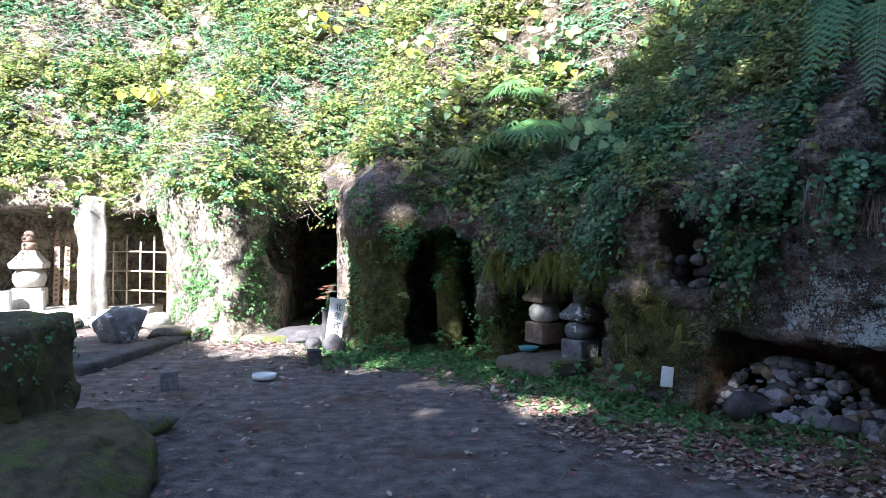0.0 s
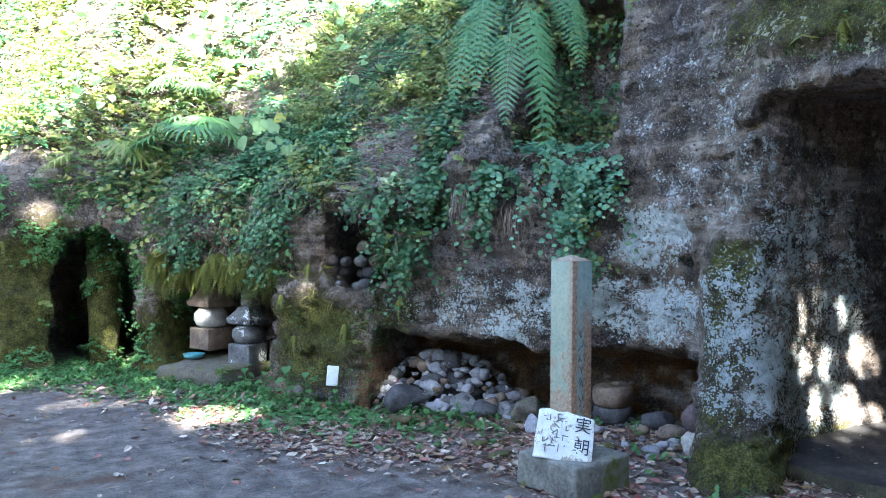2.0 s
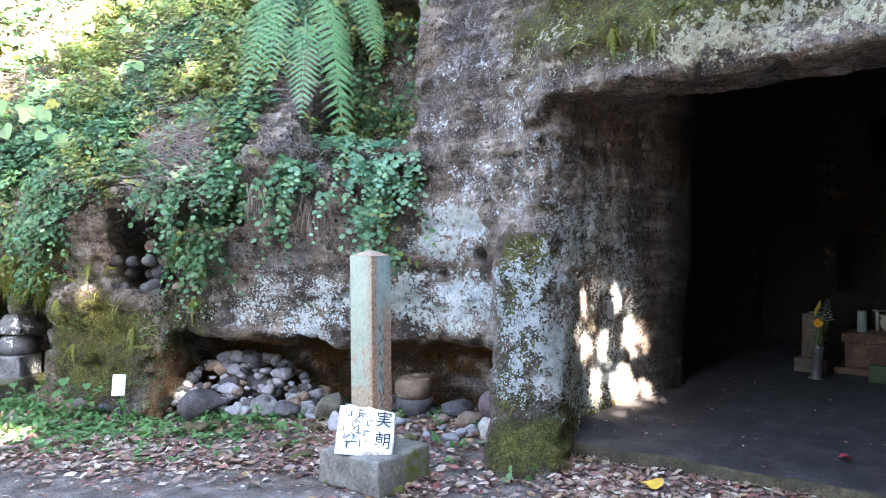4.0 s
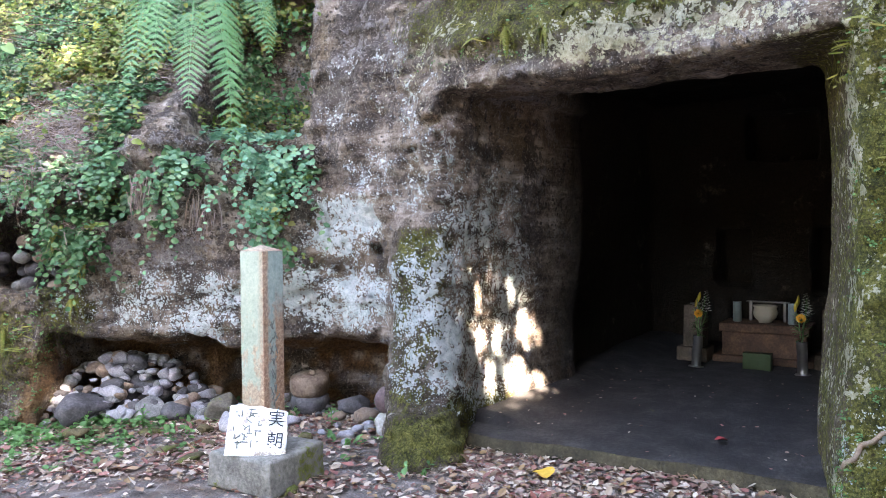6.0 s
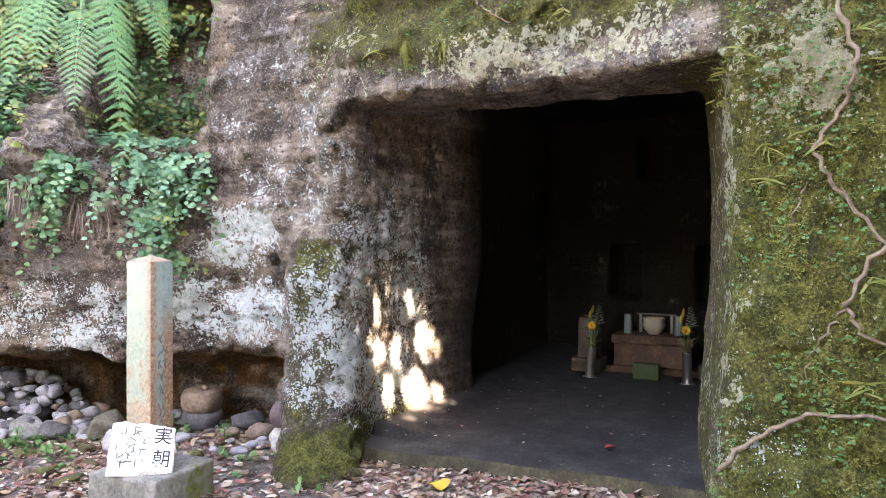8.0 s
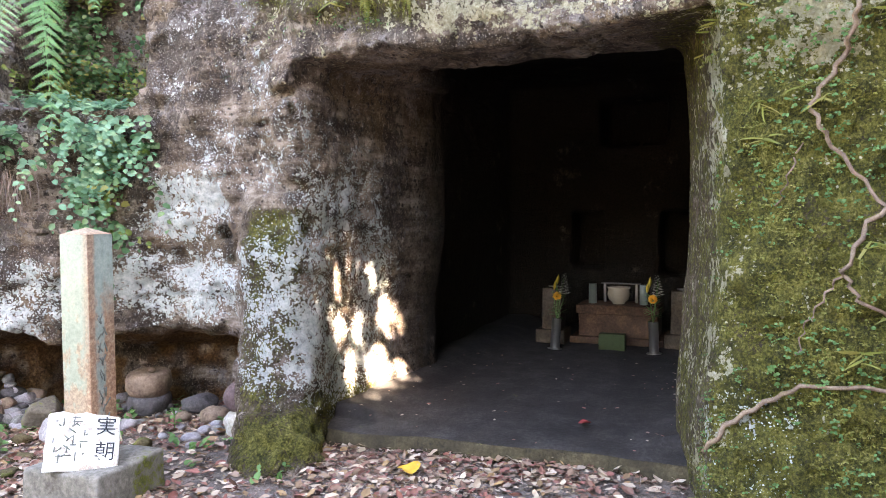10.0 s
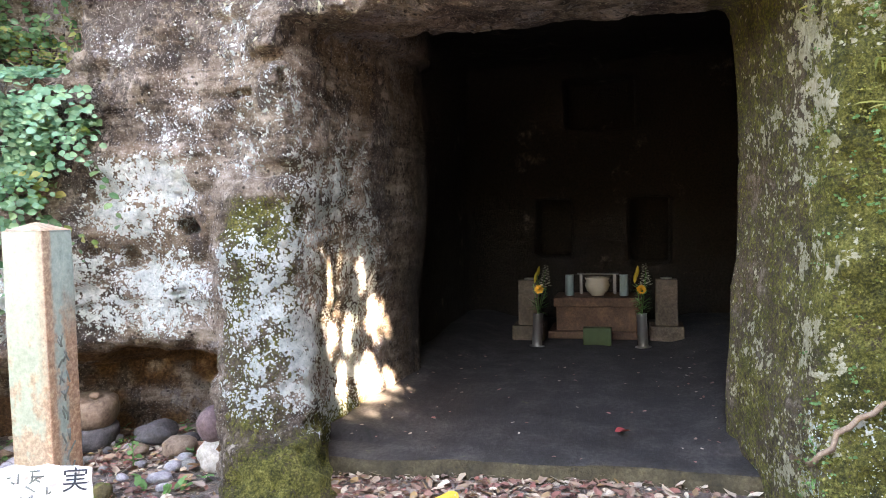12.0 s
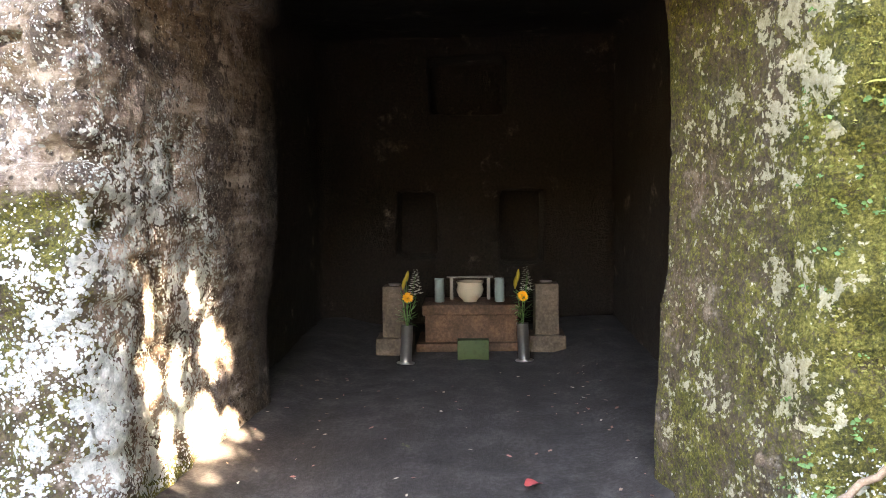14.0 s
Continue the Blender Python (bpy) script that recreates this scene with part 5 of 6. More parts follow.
plant("wall_leaves", NEAR, 4200, patchy(wall_tufts, 2.5, -0.3, 0.35, 31), OVAL, LEAF_HERB, "tiny green creeper leaves on the mossy rock", "creeper", leaves=4, length=(0.015, 0.05), leaf=(0.01, 0.022), droop=0.25)
plant("moss_tips", NEAR, 9000, patchy(wall_tufts, 4.0, -0.2, 0.3, 77), DIAMOND, LEAF_OLIVE, "yellow-green moss tips standing off the rock", "moss", leaves=3, length=(0.008, 0.025), leaf=(0.008, 0.018), droop=0.1)
plant("small_ferns", NEAR, 120, patchy(wall_tufts, 2.0, 0.05, 0.3, 51), BLADE, LEAF_OLIVE, "small hanging fern blades on the rock", "ferns", leaves=7, length=(0.03, 0.08), leaf=(0.06, 0.14), droop=0.9)


plant("wall_leaves", FAR, 5000, lambda p, n: (smooth(0.3, 0.7, p[:, 0]) + 0.5 * smooth(-0.6, -0.9, p[:, 0])) * smooth(3.0, 2.4, p[:, 0]) * (p[:, 1] < 12.4) * smooth(-3.0, -1.8, p[:, 0]) * (p[:, 2] > 0.1) * (p[:, 2] < 2.2) * smooth(-0.15, 0.2, fractal(p[:, 0], p[:, 1], p[:, 2], 2.2, 2)), OVAL, LEAF_HERB,
      "tiny creeper leaves on the mossy rock pillar", "creeper", leaves=5, length=(0.03, 0.1), leaf=(0.025, 0.05), droop=0.5)


def frond(length, width, pairs, sub, droop=0.6):
    """A feathered fern leaf along +x that bends down."""
    bm = bmesh.new()

    def spine(t):
        return Vector((length * t, 0, -droop * length * t * t * 0.5))

    def leaflet(o, d, s, w):
        side = d.cross(Vector((0, 0, 1))).normalized() * w
        bm.faces.new([bm.verts.new(q) for q in (o - side * 0.6, o + d * s * 0.5 - side, o + d * s, o + d * s * 0.5 + side)])

    for i in range(12):
        a, b = spine(i / 12), spine((i + 1) / 12)
        w = Vector((0, 0.005 * (1 - i / 13), 0))
        bm.faces.new([bm.verts.new(q) for q in (a - w, b - w, b + w, a + w)])
    for i in range(pairs):
        t = 0.1 + 0.9 * (i + 0.5) / pairs
        k = width * (math.sin(math.pi * min(1, 0.22 + t * 0.72)) ** 0.8) * (1.02 - t) ** 0.35
        o = spine(t)
        for s in (-1, 1):
            d = Vector((0.45 + 0.3 * t, s, -0.22)).normalized()
            if sub == 0:
                leaflet(o, d, k, k * 0.14 + 0.004)
                continue
            for j in range(sub):
                u = (j + 0.5) / sub
                q = o + d * k * u + Vector((0, 0, -0.12 * k * u * u))
                small = 0.021 * (1 - u) ** 0.6 * (k / width) ** 0.5 + 0.003
                for s2 in (-1, 1):
                    e = (d * 0.55 + d.cross(Vector((0, 0, 1))).normalized() * s2).normalized()
                    leaflet(q, e, small, k / sub * 0.42)
            leaflet(o, d, k, 0.004)
    return bm


fern_root = Vector((3.85, 4.5, 3.5))
fern = thing("big_fern", Matrix.Translation(fern_root), "large hanging fern with feathery bright green fronds over a dark hollow", "fern")
for start, tip in (((3.55, 4.75, 3.42), (3.2, 4.55, 2.5)), ((3.7, 4.5, 3.2), (3.52, 4.34, 2.4)), ((3.85, 4.4, 3.3), (3.76, 4.18, 2.0)), ((4.0, 4.25, 3.5), (3.95, 4.0, 2.78)), ((3.6, 4.7, 3.5), (3.36, 4.5, 2.62)),
                   ((3.8, 4.45, 3.4), (3.7, 4.12, 2.45)), ((3.7, 4.7, 3.45), (3.1, 4.8, 2.9)), ((3.9, 4.5, 3.5), (3.85, 4.25, 2.3))):
    d = Vector(tip) - Vector(start)
    yaw = math.degrees(math.atan2(d.y, d.x))
    pitch = math.degrees(math.atan2(-d.z, math.hypot(d.x, d.y))) - 8
    part("frond", frond(d.length * 1.04, 0.2, 18, 11, 0.25), LEAF_FERN, fern, at=Matrix.Translation(Vector(start) - fern_root) @ pose(0, 0, 0, 0, pitch, yaw), smooth_shading=False)
    part("stalk", tube([Vector(start) - fern_root, (Vector(start) - fern_root) * 0.5 + Vector((0.15, 0.05, 0.12)), (0.35, 0.15, 0.1)], 0.006, 5), BARK, fern)
for i in range(5):
    part("root_fibre", tube([(0.9, 0.5, 0.15 * i), (0.3, 0.1 + 0.02 * i, 0.1), (0, 0, 0)], 0.014, 5), BARK, fern)


def hanging_fern(x, y, z, yaw, s, seed):
    rng = random.Random(seed)
    t = thing("sword_fern", pose(x, y, z, 0, 0, yaw), "tuft of narrow olive fern fronds hanging from the rock lip", "fern", "hanging ferns")
    for i in range(6):
        part("frond", frond(s * rng.uniform(0.7, 1.1), s * 0.13, 14, 0, 1.2), LEAF_OLIVE, t, at=pose(0, 0, 0, 0, rng.uniform(10, 60), rng.uniform(-55, 55)), smooth_shading=False)
    return t


rng = random.Random(17)
EYE_AT = (0.0, 0.0, 1.5)
for i in range(80):
    u = i / 79
    target = Vector((2.0 + 1.15 * u + rng.uniform(-0.05, 0.05), 8.75 - 0.8 * u, 1.13 + rng.uniform(0, 0.3)))
    p, n = on_rock(EYE_AT, target)
    hanging_fern(*(p + n * 0.03), math.degrees(math.atan2(n.y, n.x)) + rng.uniform(-30, 30), rng.uniform(0.2, 0.36), i)
for i, (x, y, z) in enumerate(((3.5, 6.0, 1.55), (3.6, 5.8, 1.3), (3.55, 5.9, 1.0), (3.2, 6.3, 0.75), (2.95, 6.9, 0.6), (2.9, 7.1, 1.0), (4.3, 2.0, 2.75), (4.3, 1.8, 2.85), (4.35, 2.3, 2.8), (3.1, 6.9, 1.3), (0.5, 9.6, 1.8), (0.6, 9.6, 1.5), (0.35, 9.7, 2.1))):
    p, n = on_rock(EYE_AT, (x, y, z))
    hanging_fern(*p, math.degrees(math.atan2(n.y, n.x)), 0.2, 60 + i)


# ---- vines with heart-shaped leaves ----
def heart_mesh(name, s, material):
    bm = bmesh.new()
    rim = [(0, 0), (-0.12, 0.3), (0.1, 0.52), (0.4, 0.5), (0.7, 0.3), (1.0, 0), (0.7, -0.3), (0.4, -0.5), (0.1, -0.52), (-0.12, -0.3)]
    mid = bm.verts.new((0.35 * s, 0, -0.05 * s))
    ring = [bm.verts.new((x * s, y * s, (0.08 * abs(y) - 0.1 * x * x) * s)) for x, y in rim]
    for a, b in zip(ring, ring[1:] + ring[:1]):
        bm.faces.new((mid, b, a))
    me = bpy.data.meshes.new(name)
    bm.to_mesh(me)
    bm.free()
    me.materials.append(material)
    return me


HEART = [heart_mesh("leaf", 0.15, m) for m in (LEAF_HEART, LEAF_HEART, LEAF_YELLOW)]


def vine(centre, spread, count, yellow, label, seed, size=1.0):
    rng = random.Random(seed)
    p0, n = on_rock(EYE_AT, centre)
    t = thing("vine", Matrix.Translation(p0), label, "vine")
    to_eye = (Vector(EYE_AT) - p0).normalized()
    side = to_eye.cross(Vector((0, 0, 1))).normalized()
    spots = []
    for i in range(count):
        o = side * rng.gauss(0, spread[0]) + Vector((0, 0, rng.gauss(0, spread[1]))) + to_eye * rng.uniform(0.4, 0.8)
        leaf = new("leaf", HEART[2 if rng.random() < yellow else rng.randrange(2)])
        leaf.parent = t
        d = Vector((rng.gauss(0, 0.5), rng.gauss(0, 0.5), -0.8)) + to_eye * 0.35
        up = (to_eye + Vector((rng.gauss(0, 0.5), rng.gauss(0, 0.5), 0.9))).normalized()
        d = (d - up * d.dot(up)).normalized()
        s = rng.uniform(0.65, 1.15) * size
        m = Matrix((d, up.cross(d), up)).transposed().to_4x4()
        leaf.matrix_basis = Matrix.Translation(o) @ m @ Matrix.Scale(s, 4)
        spots.append(o)
    spots.sort(key=lambda o: -o.z)
    part("stem", tube([o * 0.9 for o in spots[::max(1, count // 7)]] + [Vector((0, 0, 0))], 0.005, 5), BARK, t)
    return t


def along(px, py, d):
    """A point d metres off, by its bearing from the start: metres right and up at one metre ahead."""
    m = pose(0, 0, 1.5, 89.29, -0.13, -9.2)
    return m @ Vector((px * d, py * d, -d))


for i, (a, b, d, spread, count, yellow, size) in enumerate(((0.155, 0.27, 9, (0.35, 0.32), 34, 0.05, 1.0), (0.2, 0.17, 8.5, (0.22, 0.1), 14, 0.05, 0.95), (0.235, 0.125, 8.2, (0.15, 0.12), 12, 0.35, 0.8), (0.005, 0.2, 9.5, (0.2, 0.18), 14, 0.3, 0.9),
                                                           (-0.38, 0.21, 12, (0.3, 0.12), 12, 0.85, 1.6), (-0.3, 0.2, 12, (0.25, 0.12), 10, 0.7, 1.5), (-0.15, 0.31, 11, (0.45, 0.15), 18, 0.8, 1.3), (-0.02, 0.27, 10, (0.4, 0.2), 20, 0.5, 1.2),
                                                           (0.36, 0.25, 7, (0.2, 0.2), 12, 0.2, 0.7), (0.3, 0.3, 7.5, (0.25, 0.15), 14, 0.1, 0.8))):
    vine(along(a, b, d), spread, count, yellow, "climbing vine with large pale heart-shaped leaves" if yellow < 0.5 else "climbing vine with large yellowing leaves", 100 + i, size)


# ---- palms ----
def palm(p, s, yaw, label, seed):
    rng = random.Random(seed)
    t = thing("palm_seedling", Matrix.Translation(p) @ pose(0, 0, 0, 0, 0, yaw), label, "palm")
    for i in range(5):
        stalk_yaw, lift = rng.uniform(-100, 100), rng.uniform(25, 70)
        m = pose(0, 0, 0, 0, -lift, stalk_yaw)
        end = m @ Vector((0.5 * s, 0, 0))
        stem = part("leaf_stalk", tube([(0, 0, 0), end * 0.5 + Vector((0, 0, 0.02)), end], 0.008, 5), LEAF_HERB, t)
        bm = bmesh.new()
        for k in range(17):
            a = radians(-80 + 10 * k)
            d = Vector((math.cos(a), math.sin(a), 0))
            e = Vector((-math.sin(a), math.cos(a), 0)) * 0.022 * s
            L = 0.5 * s * (0.75 + 0.25 * math.cos(a))
            q = [Vector((0, 0, 0)), d * L * 0.45 + e, d * L * 0.45 - e, d * L * 0.8 + e * 0.6 + Vector((0, 0, -0.04)), d * L * 0.8 - e * 0.6 + Vector((0, 0, -0.04)), d * L + Vector((0, 0, -0.12 * s))]
            v = [bm.verts.new(x) for x in q]
            bm.faces.new((v[0], v[2], v[1]))
            bm.faces.new((v[1], v[2], v[4], v[3]))
            bm.faces.new((v[3], v[4], v[5]))
        # the sunlit seedling has sun put into its leaf colour
        part("fan", bm, LEAF_SUN if seed == 2 else LEAF_HERB, stem, at=Matrix.Translation(end) @ pose(0, 0, 0, 0, 25, stalk_yaw), smooth_shading=False)
    return t


palm(on_rock(EYE_AT, along(0.12, 0.12, 9))[0], 1.0, 250, "green fan palm seedling on the slope", 1)
palm(on_rock(EYE_AT, along(0.02, 0.09, 9.5))[0], 1.0, 260, "sunlit fan palm seedling on the slope edge", 2)
palm(on_rock(EYE_AT, along(0.11, 0.19, 9.3))[0], 0.8, 240, "small fan palm among vine leaves", 3)

# ---- roots on the right-hand rock ----
for i, (r, pts) in enumerate(((0.013, ((-0.08, 2.9), (-0.13, 2.6), (-0.21, 2.35), (-0.16, 2.16), (-0.03, 1.96), (-0.1, 1.81), (-0.27, 1.59), (-0.5, 1.3))), (0.012, ((-0.45, 1.6), (-0.27, 1.45), (-0.17, 1.23), (-0.23, 1.11), (-0.5, 0.95))),
                              (0.013, ((0.43, 0.31), (0.3, 0.49), (0.13, 0.62), (-0.02, 0.71), (-0.27, 0.73), (-0.6, 0.68))), (0.006, ((-0.17, 1.23), (-0.1, 1.12), (-0.02, 0.98), (0.01, 0.83))), (0.005, ((0.0, 1.8), (0.06, 1.62), (0.1, 1.5))),
                              (0.006, ((1.95, 3.1), (1.81, 2.97), (1.69, 2.88), (1.41, 2.76))), (0.005, ((1.91, 2.76), (1.69, 2.67), (1.54, 2.57))))):
    line = []
    for (y0, z0), (y1, z1) in zip(pts, pts[1:]):
        for k in range(6):
            y, z = y0 + (y1 - y0) * k / 6, z0 + (z1 - z0) * k / 6
            y += 0.012 * math.sin(k * 2.1 + i)
            hit = NEAR_TREE.ray_cast(Vector((2.5, y, z)), Vector((1, 0, 0)))[0]
            if hit:
                line.append(hit + Vector((-1.1 * r, 0, 0)))
    root = part("root", tube(line, [r * (1.1 - 0.5 * k / len(line)) for k in range(len(line))]), ROOT)
    tagged(root, "thin pale root creeping over the mossy rock", "root", "roots on the rock")

# fibres that hang below the growth
for i, c in enumerate(((3.25, 5.85, 1.95), (3.72, 5.15, 1.9), (3.95, 4.75, 1.75))):
    p, n = on_rock((0.1, 0, 1.5), c)
    k = 90
    base = np.array(p) + rs.normal(0, 0.05, (k, 3)) + np.array(n) * 0.06
    leaf_cloud("root_fibres", STRAW, base, np.stack([rs.normal(0, 0.15, k), rs.normal(0, 0.15, k), -np.ones(k)], 1), rs.normal(0, 1, (k, 3)), rs.uniform(0.15, 0.32, k), STRAW_MAT, "bunch of grey root fibres hanging from the rock", "root fibres")

# ---- ground cover ----
def ground_points(count, weight):
    p = np.stack([rs.uniform(-5, 5.2, count * 8), rs.uniform(0.5, 13, count * 8)], 1)
    d = -plan_distance(p[:, 0], p[:, 1])
    keep = rs.rand(len(p)) < weight(p[:, 0], p[:, 1], d)
    p = p[keep][:count]
    return np.column_stack([p, ground_height(p[:, 0], p[:, 1])])


def litter(x, y, d):
    strip = smooth(1.9, 0.6, d) * (d > -0.5)
    bed = smooth(8.3, 5.5, y) * smooth(1.0, 2.6, x + 0.25 * y)
    return np.clip(strip * (0.15 + bed) + 0.03, 0, 1) * (0.35 + smooth(-0.2, 0.2, fractal(x, y, x * 0, 1.5, 2)))


p = ground_points(30000, litter)
k = len(p)
leaf_cloud("fallen_leaves", CURLED, p + np.array([0, 0, 0.006]) + rs.uniform(0, 0.02, (k, 1)) * np.array([0, 0, 1]), np.column_stack([rs.normal(0, 1, (k, 2)), rs.normal(0, 0.15, k)]),
           np.column_stack([rs.normal(0, 0.3, (k, 2)), np.ones(k)]), 0.018 + 0.075 * rs.rand(k) ** 2.2, LEAF_DEAD, "carpet of fallen brown and reddish leaves", "fallen leaves")
p = ground_points(15000, lambda x, y, d: litter(x, y, d) + 0.12 * (y < 10))
k = len(p)
leaf_cloud("twigs", STRAW, p + np.array([0, 0, 0.008]), np.column_stack([rs.normal(0, 1, (k, 2)), rs.normal(0, 0.05, k)]), np.column_stack([rs.normal(0, 0.3, (k, 2)), np.ones(k)]), rs.uniform(0.04, 0.17, k), STRAW_MAT, "dry needles and twigs on the earth", "twigs")
p = ground_points(6500, lambda x, y, d: smooth(1.5, 0.3, d) * (d > -0.6) * smooth(4.2, 6.5, y) * smooth(-0.5, 0.6, x) * 0.9 + 0.06 * smooth(0.8, 0.2, d) * (y > 2.6) * (d > -0.9))
k = len(p)
leaf_cloud("low_herbs", OVAL, *sprays(p, np.tile([0.0, 0.0, 1.0], (k, 1)), rs, leaves=6, length=(0.04, 0.14), leaf=(0.03, 0.075), droop=0.3), LEAF_HERB, "low green herbs along the foot of the cliff", "herbs")


k = 110
fx0, fy0 = rs.uniform(4.75, 7.2, k), np.where(rs.rand(k) < 0.5, rs.uniform(0.6, 2.6, k), np.where(rs.rand(k) < 0.5, rs.uniform(2.3, 2.7, k), rs.uniform(0.55, 0.9, k)))
lift = cave_z(fx0) + 0.07 * smooth(2.4, 2.75, fy0) + 0.07 * smooth(0.85, 0.5, fy0) + 0.012
leaf_cloud("fallen_leaves", CURLED, np.stack([fx0, fy0, lift], 1), np.column_stack([rs.normal(0, 1, (k, 2)), rs.normal(0, 0.1, k)]), np.column_stack([rs.normal(0, 0.3, (k, 2)), np.ones(k)]), rs.uniform(0.01, 0.035, k), LEAF_DEAD, "few small fallen leaves on the cave floor", "fallen leaves")
def curled_leaf(size, seed):
    """One broad fallen leaf with a curled rim."""
    bm = bmesh.new()
    rim = []
    for i in range(18):
        a = math.tau * i / 18
        r = size * 0.5 * (1 + 0.18 * math.cos(3 * a + seed) + 0.1 * math.cos(a))
        rim.append(bm.verts.new((r * math.cos(a), 0.72 * r * math.sin(a), size * (0.1 + 0.08 * math.sin(2 * a + seed)))))
    mid = bm.verts.new((0, 0, 0))
    for a, b in zip(rim, rim[1:] + rim[:1]):
        bm.faces.new((mid, a, b))
    return bm


red = part("red_leaf", curled_leaf(0.1, 2), plain("red leaf", (0.33, 0.05, 0.05), 0.6), at=pose(5.2, 1.19, 0.14, 0, 8, 40))
tagged(red, "single dark red fallen leaf on the cave floor", "leaf")
big = part("yellow_leaf", curled_leaf(0.17, 3), plain("yellow leaf", (0.6, 0.36, 0.05), 0.6), at=pose(4.25, 2.0, 0.03, 0, 0, 20))
tagged(big, "large yellow fallen leaf before the cave step", "leaf")


def herb(x, y, s, seed):
    rng = random.Random(seed)
    t = thing("broadleaf_plant", pose(x, y, 0), "young broad-leaved green plant growing at the cliff foot", "plant", "broad-leaved plants")
    for i in range(9):
        a, h = i * 2.4, s * (0.25 + 0.09 * i)
        o = Vector((0.12 * s * math.cos(a), 0.12 * s * math.sin(a), h))
        part("stem", tube([(0, 0, 0), (0, 0, h * 0.8), o], 0.004, 5), LEAF_HERB, t)
        leaf = new("leaf", HERB_LEAF)
        leaf.parent = t
        leaf.matrix_basis = Matrix.Translation(o) @ pose(0, 0, 0, rng.uniform(-15, 15), rng.uniform(0, 35), math.degrees(a)) @ Matrix.Scale(s * rng.uniform(0.9, 1.4), 4)
    return t


HERB_LEAF = heart_mesh("leaf", 0.17, LEAF_HERB)
for i, (x, y, s) in enumerate(((2.72, 6.55, 0.3), (2.85, 6.42, 0.26), (2.6, 6.8, 0.24), (2.95, 6.0, 0.18), (2.55, 7.2, 0.22), (3.6, 5.05, 0.16), (4.3, 4.3, 0.16), (3.9, 4.05, 0.15), (4.45, 3.9, 0.14), (3.05, 6.6, 0.2), (2.4, 7.5, 0.2), (3.3, 5.3, 0.14))):
    herb(x, y, s * 1.35, i)
for i in range(14):
    a = random.Random(300 + i)
    x, y = 3.2 + a.uniform(0, 1.0), 3.2 + a.uniform(0, 2.2)
    stone("moss_cushion", x, y, -0.02, (a.uniform(0.12, 0.26), a.uniform(0.1, 0.2), a.uniform(0.05, 0.1)), 310 + i, MOSSY_BLOCK, "low cushion of green moss among the leaves", "moss", "moss cushions", detail=3, rough=0.3)

# creeper on the low wall
k = 2600
side = rs.randint(0, 3, k)
a, b = rs.uniform(-1, 1, k), rs.rand(k)
wx = np.where(side == 1, -1.9, -3.36 + 1.45 * a)
wy = np.where(side == 1, 5.75 + 0.65 * a, np.where(side == 0, 5.09, 5.75 + 0.65 * (2 * b - 1)))
wz = np.where(side == 2, 0.91, 0.05 + 0.85 * b)
wn = np.where(side[:, None] == 1, [[1.0, 0, 0]], np.where(side[:, None] == 0, [[0, -1.0, 0]], [[0, 0, 1.0]]))
keep = (fractal(wx, wy, wz, 3.2, 2) > 0.12) & (rs.rand(k) < 0.5)
leaf_cloud("wall_creeper", OVAL, *sprays(np.stack([wx, wy, wz], 1)[keep], wn[keep], rs, leaves=4, length=(0.02, 0.06), leaf=(0.015, 0.032), droop=0.6), LEAF_IVY, "small dark creeper leaves clinging to the low wall", "creeper")

# ---- unseen trees added behind, crowns cut to shade the path and near cliff ----
E1 = Vector((TO_SUN.y, -TO_SUN.x, 0)).normalized() * -1
E2 = TO_SUN.cross(E1).normalized()
E2 = E2 if E2.z > 0 else -E2
E1 = E1 if E1.x > 0 else -E1
count = 110000
u, v, r = rs.uniform(-10, 10, count), rs.uniform(-5, 12, count), rs.uniform(14, 21, count)
wave = 0.5 * np.sin(v * 1.1) + 0.3 * np.sin(v * 2.7 + u)
edge_v = 6.1 + 0.29 * (u + 6.4) + 0.25 * np.sin(u * 2.3) + 0.15 * np.sin(u * 5.1)
shade = (u > -6.3 + 0.3 * np.sin(v * 3)) & (v < edge_v) & ((u > -0.6) | (rs.rand(count) < 0.42))
shade |= (u > -6.3) & (v < edge_v + 1.1) & (rs.rand(count) < 0.2)
shade |= (v < 4.1 + 0.3 * np.sin(u * 2)) & (rs.rand(count) < 0.9)
shade |= u > -0.3 + 0.4 * np.sin(v * 2)
# gaps cut in the crowns so that sun patches fall where wanted
for cu, cv, au, av in ((2.38, 3.75, 0.66, 0.7), (-4.9, 4.2, 0.6, 0.22), (-3.8, 3.9, 0.5, 0.2), (-5.2, 3.2, 0.6, 0.2), (-2.4, 3.65, 0.6, 0.32), (-3.3, 3.2, 0.5, 0.2), (1.67, 4.8, 0.14, 0.3), (-4.5, 5.2, 0.22, 0.3), (-5.3, 6.1, 0.3, 0.2), (-6.2, 4.6, 0.5, 0.3)):
    shade &= ((u - cu) / au) ** 2 + ((v - cv) / av) ** 2 > rs.uniform(0.75, 1.2, count)
pos = u[:, None] * np.array(E1) + v[:, None] * np.array(E2) + r[:, None] * np.array(TO_SUN)
pos = pos[shade]
size = rs.uniform(0.3, 0.52, len(pos))
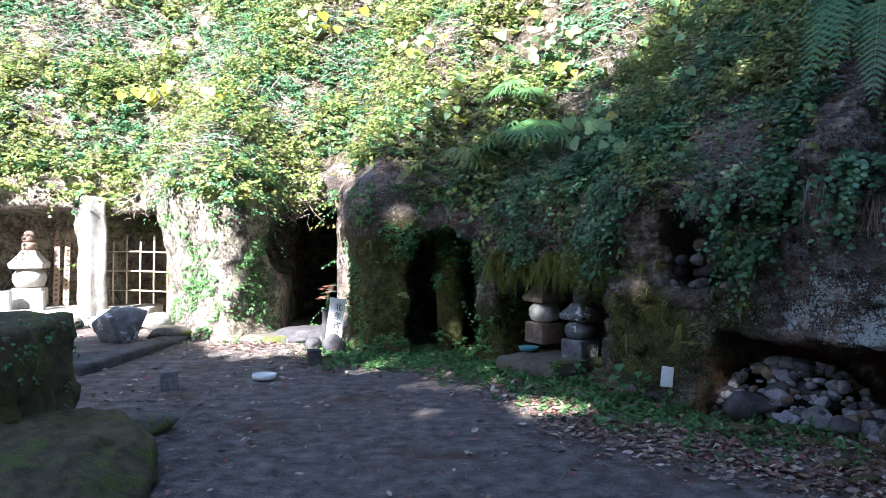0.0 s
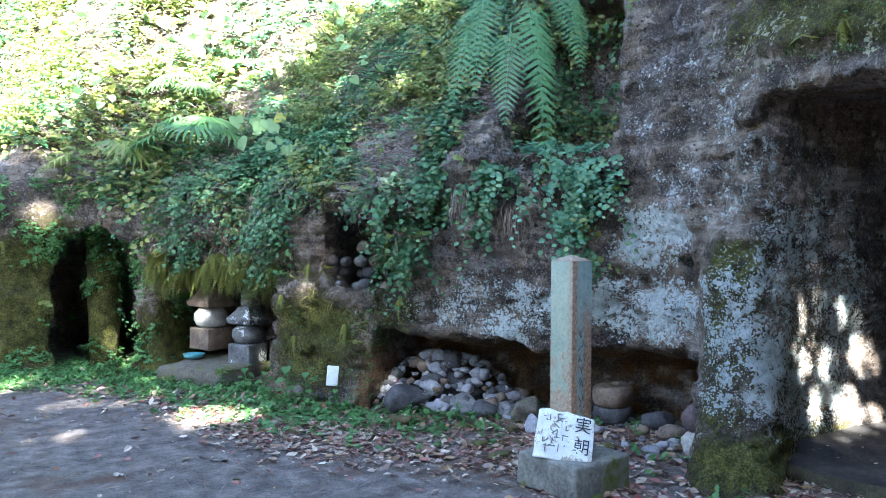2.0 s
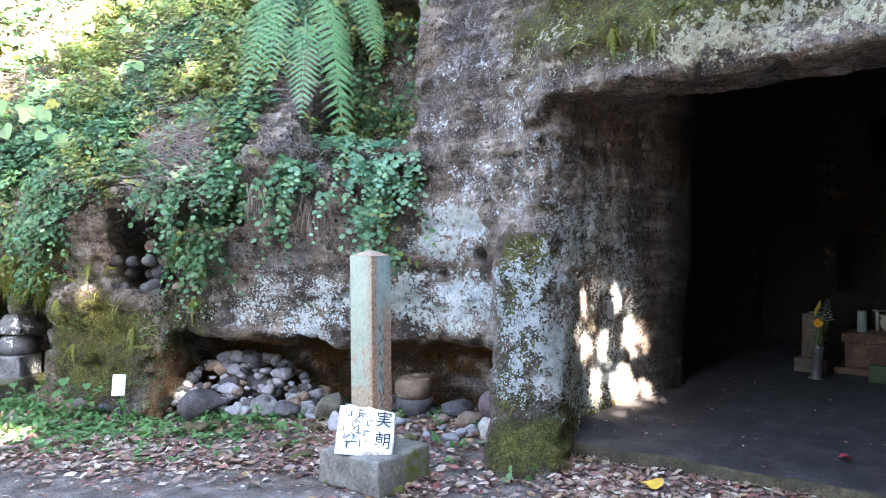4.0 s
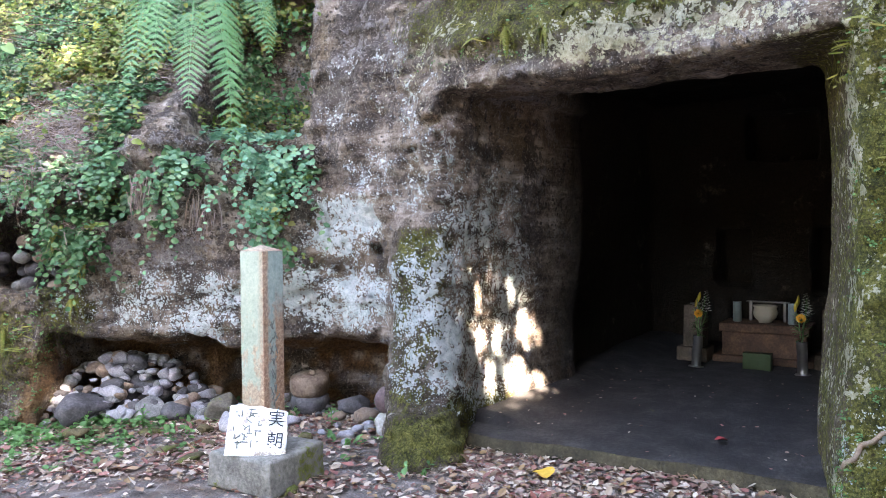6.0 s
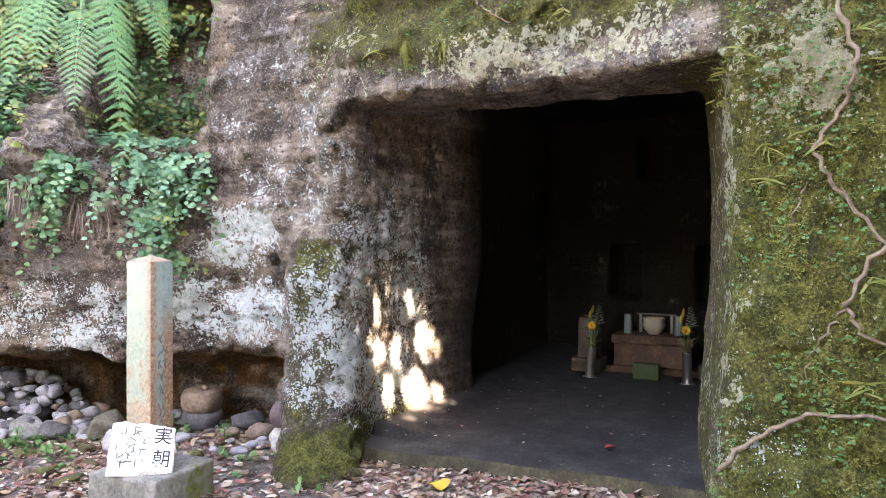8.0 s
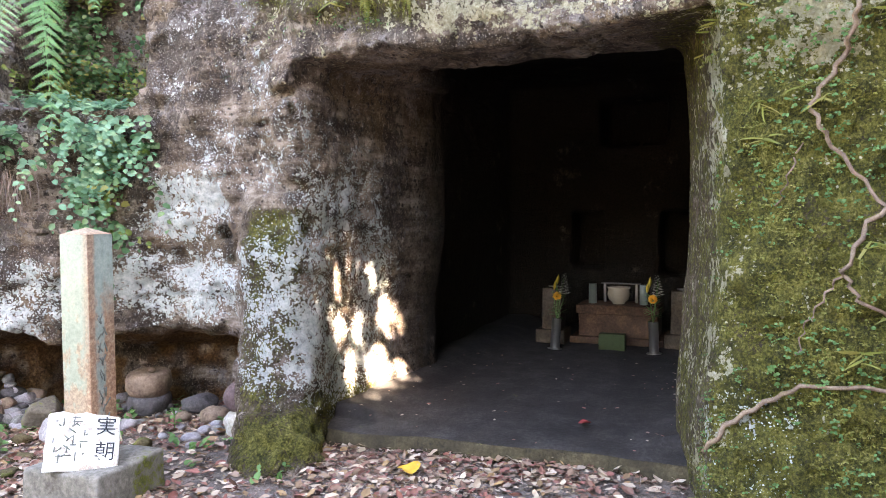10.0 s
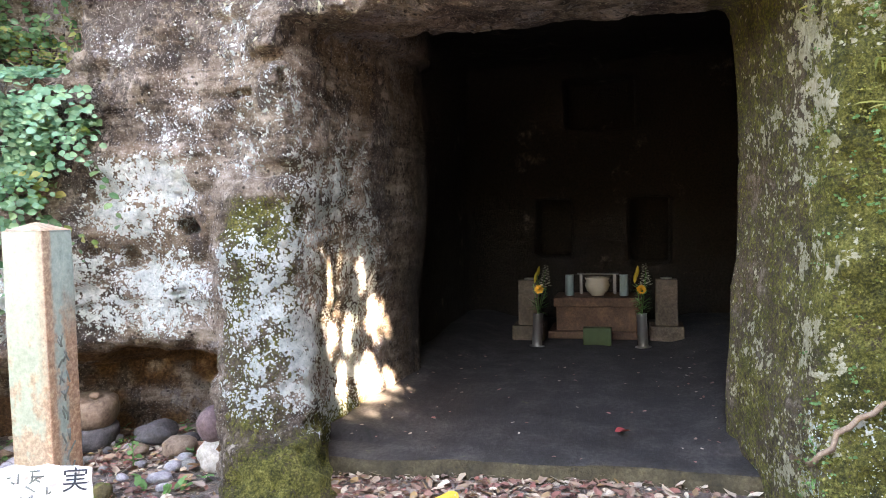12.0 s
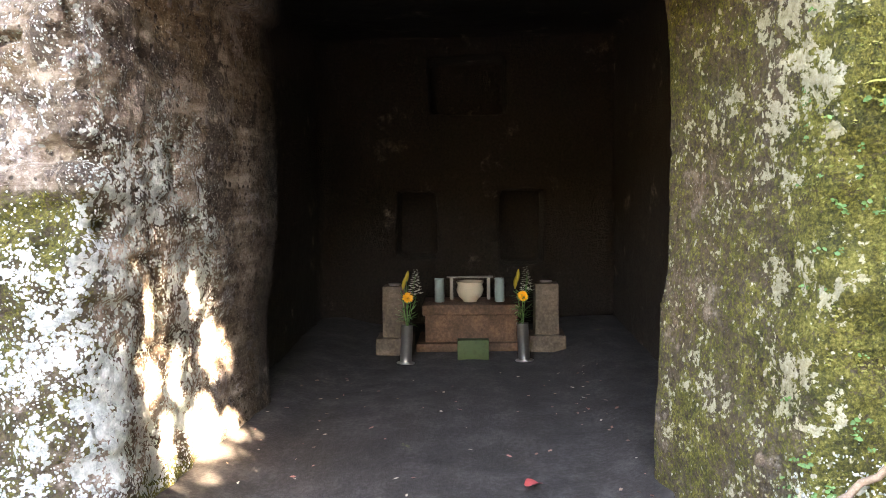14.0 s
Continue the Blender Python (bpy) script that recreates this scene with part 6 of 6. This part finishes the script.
# low, unseen bough of small leaves added, gapped for sun on the cave's side wall
k = 24000
lu, lv = rs.uniform(1.3, 3.3, k), rs.uniform(2.9, 4.9, k)
keep = np.ones(k, bool)
for cu, cv, au, av in ((2.46, 4.14, 0.06, 0.07), (2.3, 4.1, 0.06, 0.07), (2.6, 4.02, 0.05, 0.06), (2.5, 3.94, 0.1, 0.14), (2.7, 3.93, 0.11, 0.1), (2.0, 3.72, 0.07, 0.13), (2.12, 3.5, 0.07, 0.15), (1.83, 3.42, 0.07, 0.12),
                       (2.42, 3.56, 0.16, 0.2), (2.66, 3.6, 0.09, 0.13), (2.87, 3.72, 0.07, 0.14), (1.83, 3.12, 0.09, 0.1), (1.67, 4.8, 0.05, 0.13), (1.68, 4.62, 0.04, 0.08), (2.25, 3.3, 0.06, 0.14), (2.18, 3.78, 0.06, 0.12), (2.02, 3.3, 0.06, 0.1), (1.95, 3.95, 0.05, 0.1), (2.78, 3.5, 0.06, 0.1), (2.55, 3.38, 0.06, 0.09)):
    keep &= ((lu - cu - 0.07) / (0.85 * au)) ** 2 + ((lv - cv) / (0.82 * av)) ** 2 > rs.uniform(0.9, 1.25, k)
keep |= rs.rand(k) < 0.012
low = lu[:, None] * np.array(E1) + lv[:, None] * np.array(E2) + rs.uniform(5.2, 6.2, k)[:, None] * np.array(TO_SUN)
pos, size = np.concatenate([pos, low[keep]]), np.concatenate([size, rs.uniform(0.045, 0.085, keep.sum())])
crowns = [Vector((-9.5, -5.5, 0)), Vector((-4.5, -9.0, 0)), Vector((1.5, -9.5, 0))]
nearest = np.argmin(np.stack([np.hypot(pos[:, 0] - c.x, pos[:, 1] - c.y) for c in crowns]), 0)
for i, c in enumerate(crowns):
    t = thing("tree", Matrix.Translation(c), "tall unseen broad-leaved tree added to shade the path", "tree", "shade trees")
    rng = random.Random(i)
    part("trunk", tube([(0, 0, -0.2), (0.1, 0.1, 3), (0.3, 0.4, 6), (0.8, 1.2, 9)], [0.38, 0.3, 0.22, 0.1], 10), BARK, t)
    for k in range(7):
        a, h = rng.uniform(-0.5, 2.2), rng.uniform(3.5, 8)
        e = Vector((3.5 * math.cos(a), 3.5 * math.sin(a), h + 2.5))
        part("limb", tube([(0.05 * h, 0.06 * h, h), e * 0.5 + Vector((0, 0, h * 0.4)), e], [0.13, 0.08, 0.03]), BARK, t)
    mine = pos[nearest == i]
    k = len(mine)
    crown = leaf_cloud("crown", DIAMOND, mine - np.array(c), rs.normal(0, 1, (k, 3)), rs.normal(0, 1, (k, 3)) + np.array(TO_SUN) * 1.5, size[nearest == i], LEAF_TREE, "green leaves placed to cast the shade", "crown")
    for key in ("category", "kind"):
        del crown[key]
    crown.parent = t
# unseen bank added behind the walk to close the place and block low sky
ba, br = np.meshgrid(np.radians(np.linspace(128, 292, 110)), np.linspace(15, 34, 34), indexing="ij")
bx, by = br * np.cos(ba), br * np.sin(ba)
bz = 9.5 * smooth(15, 30, br) + 1.2 * fractal(bx, by, bx * 0, 0.35, 3) - 0.5
idx = np.arange(bx.size).reshape(bx.shape)
quads = np.stack([idx[:-1, :-1], idx[1:, :-1], idx[1:, 1:], idx[:-1, 1:]], -1).reshape(-1, 4)
tagged(new("backdrop", mesh_from("backdrop", np.stack([bx, by, bz], -1).reshape(-1, 3), quads, MOSSY_BLOCK)), "unseen green bank added to block low sky light", "bank", kind="structure")
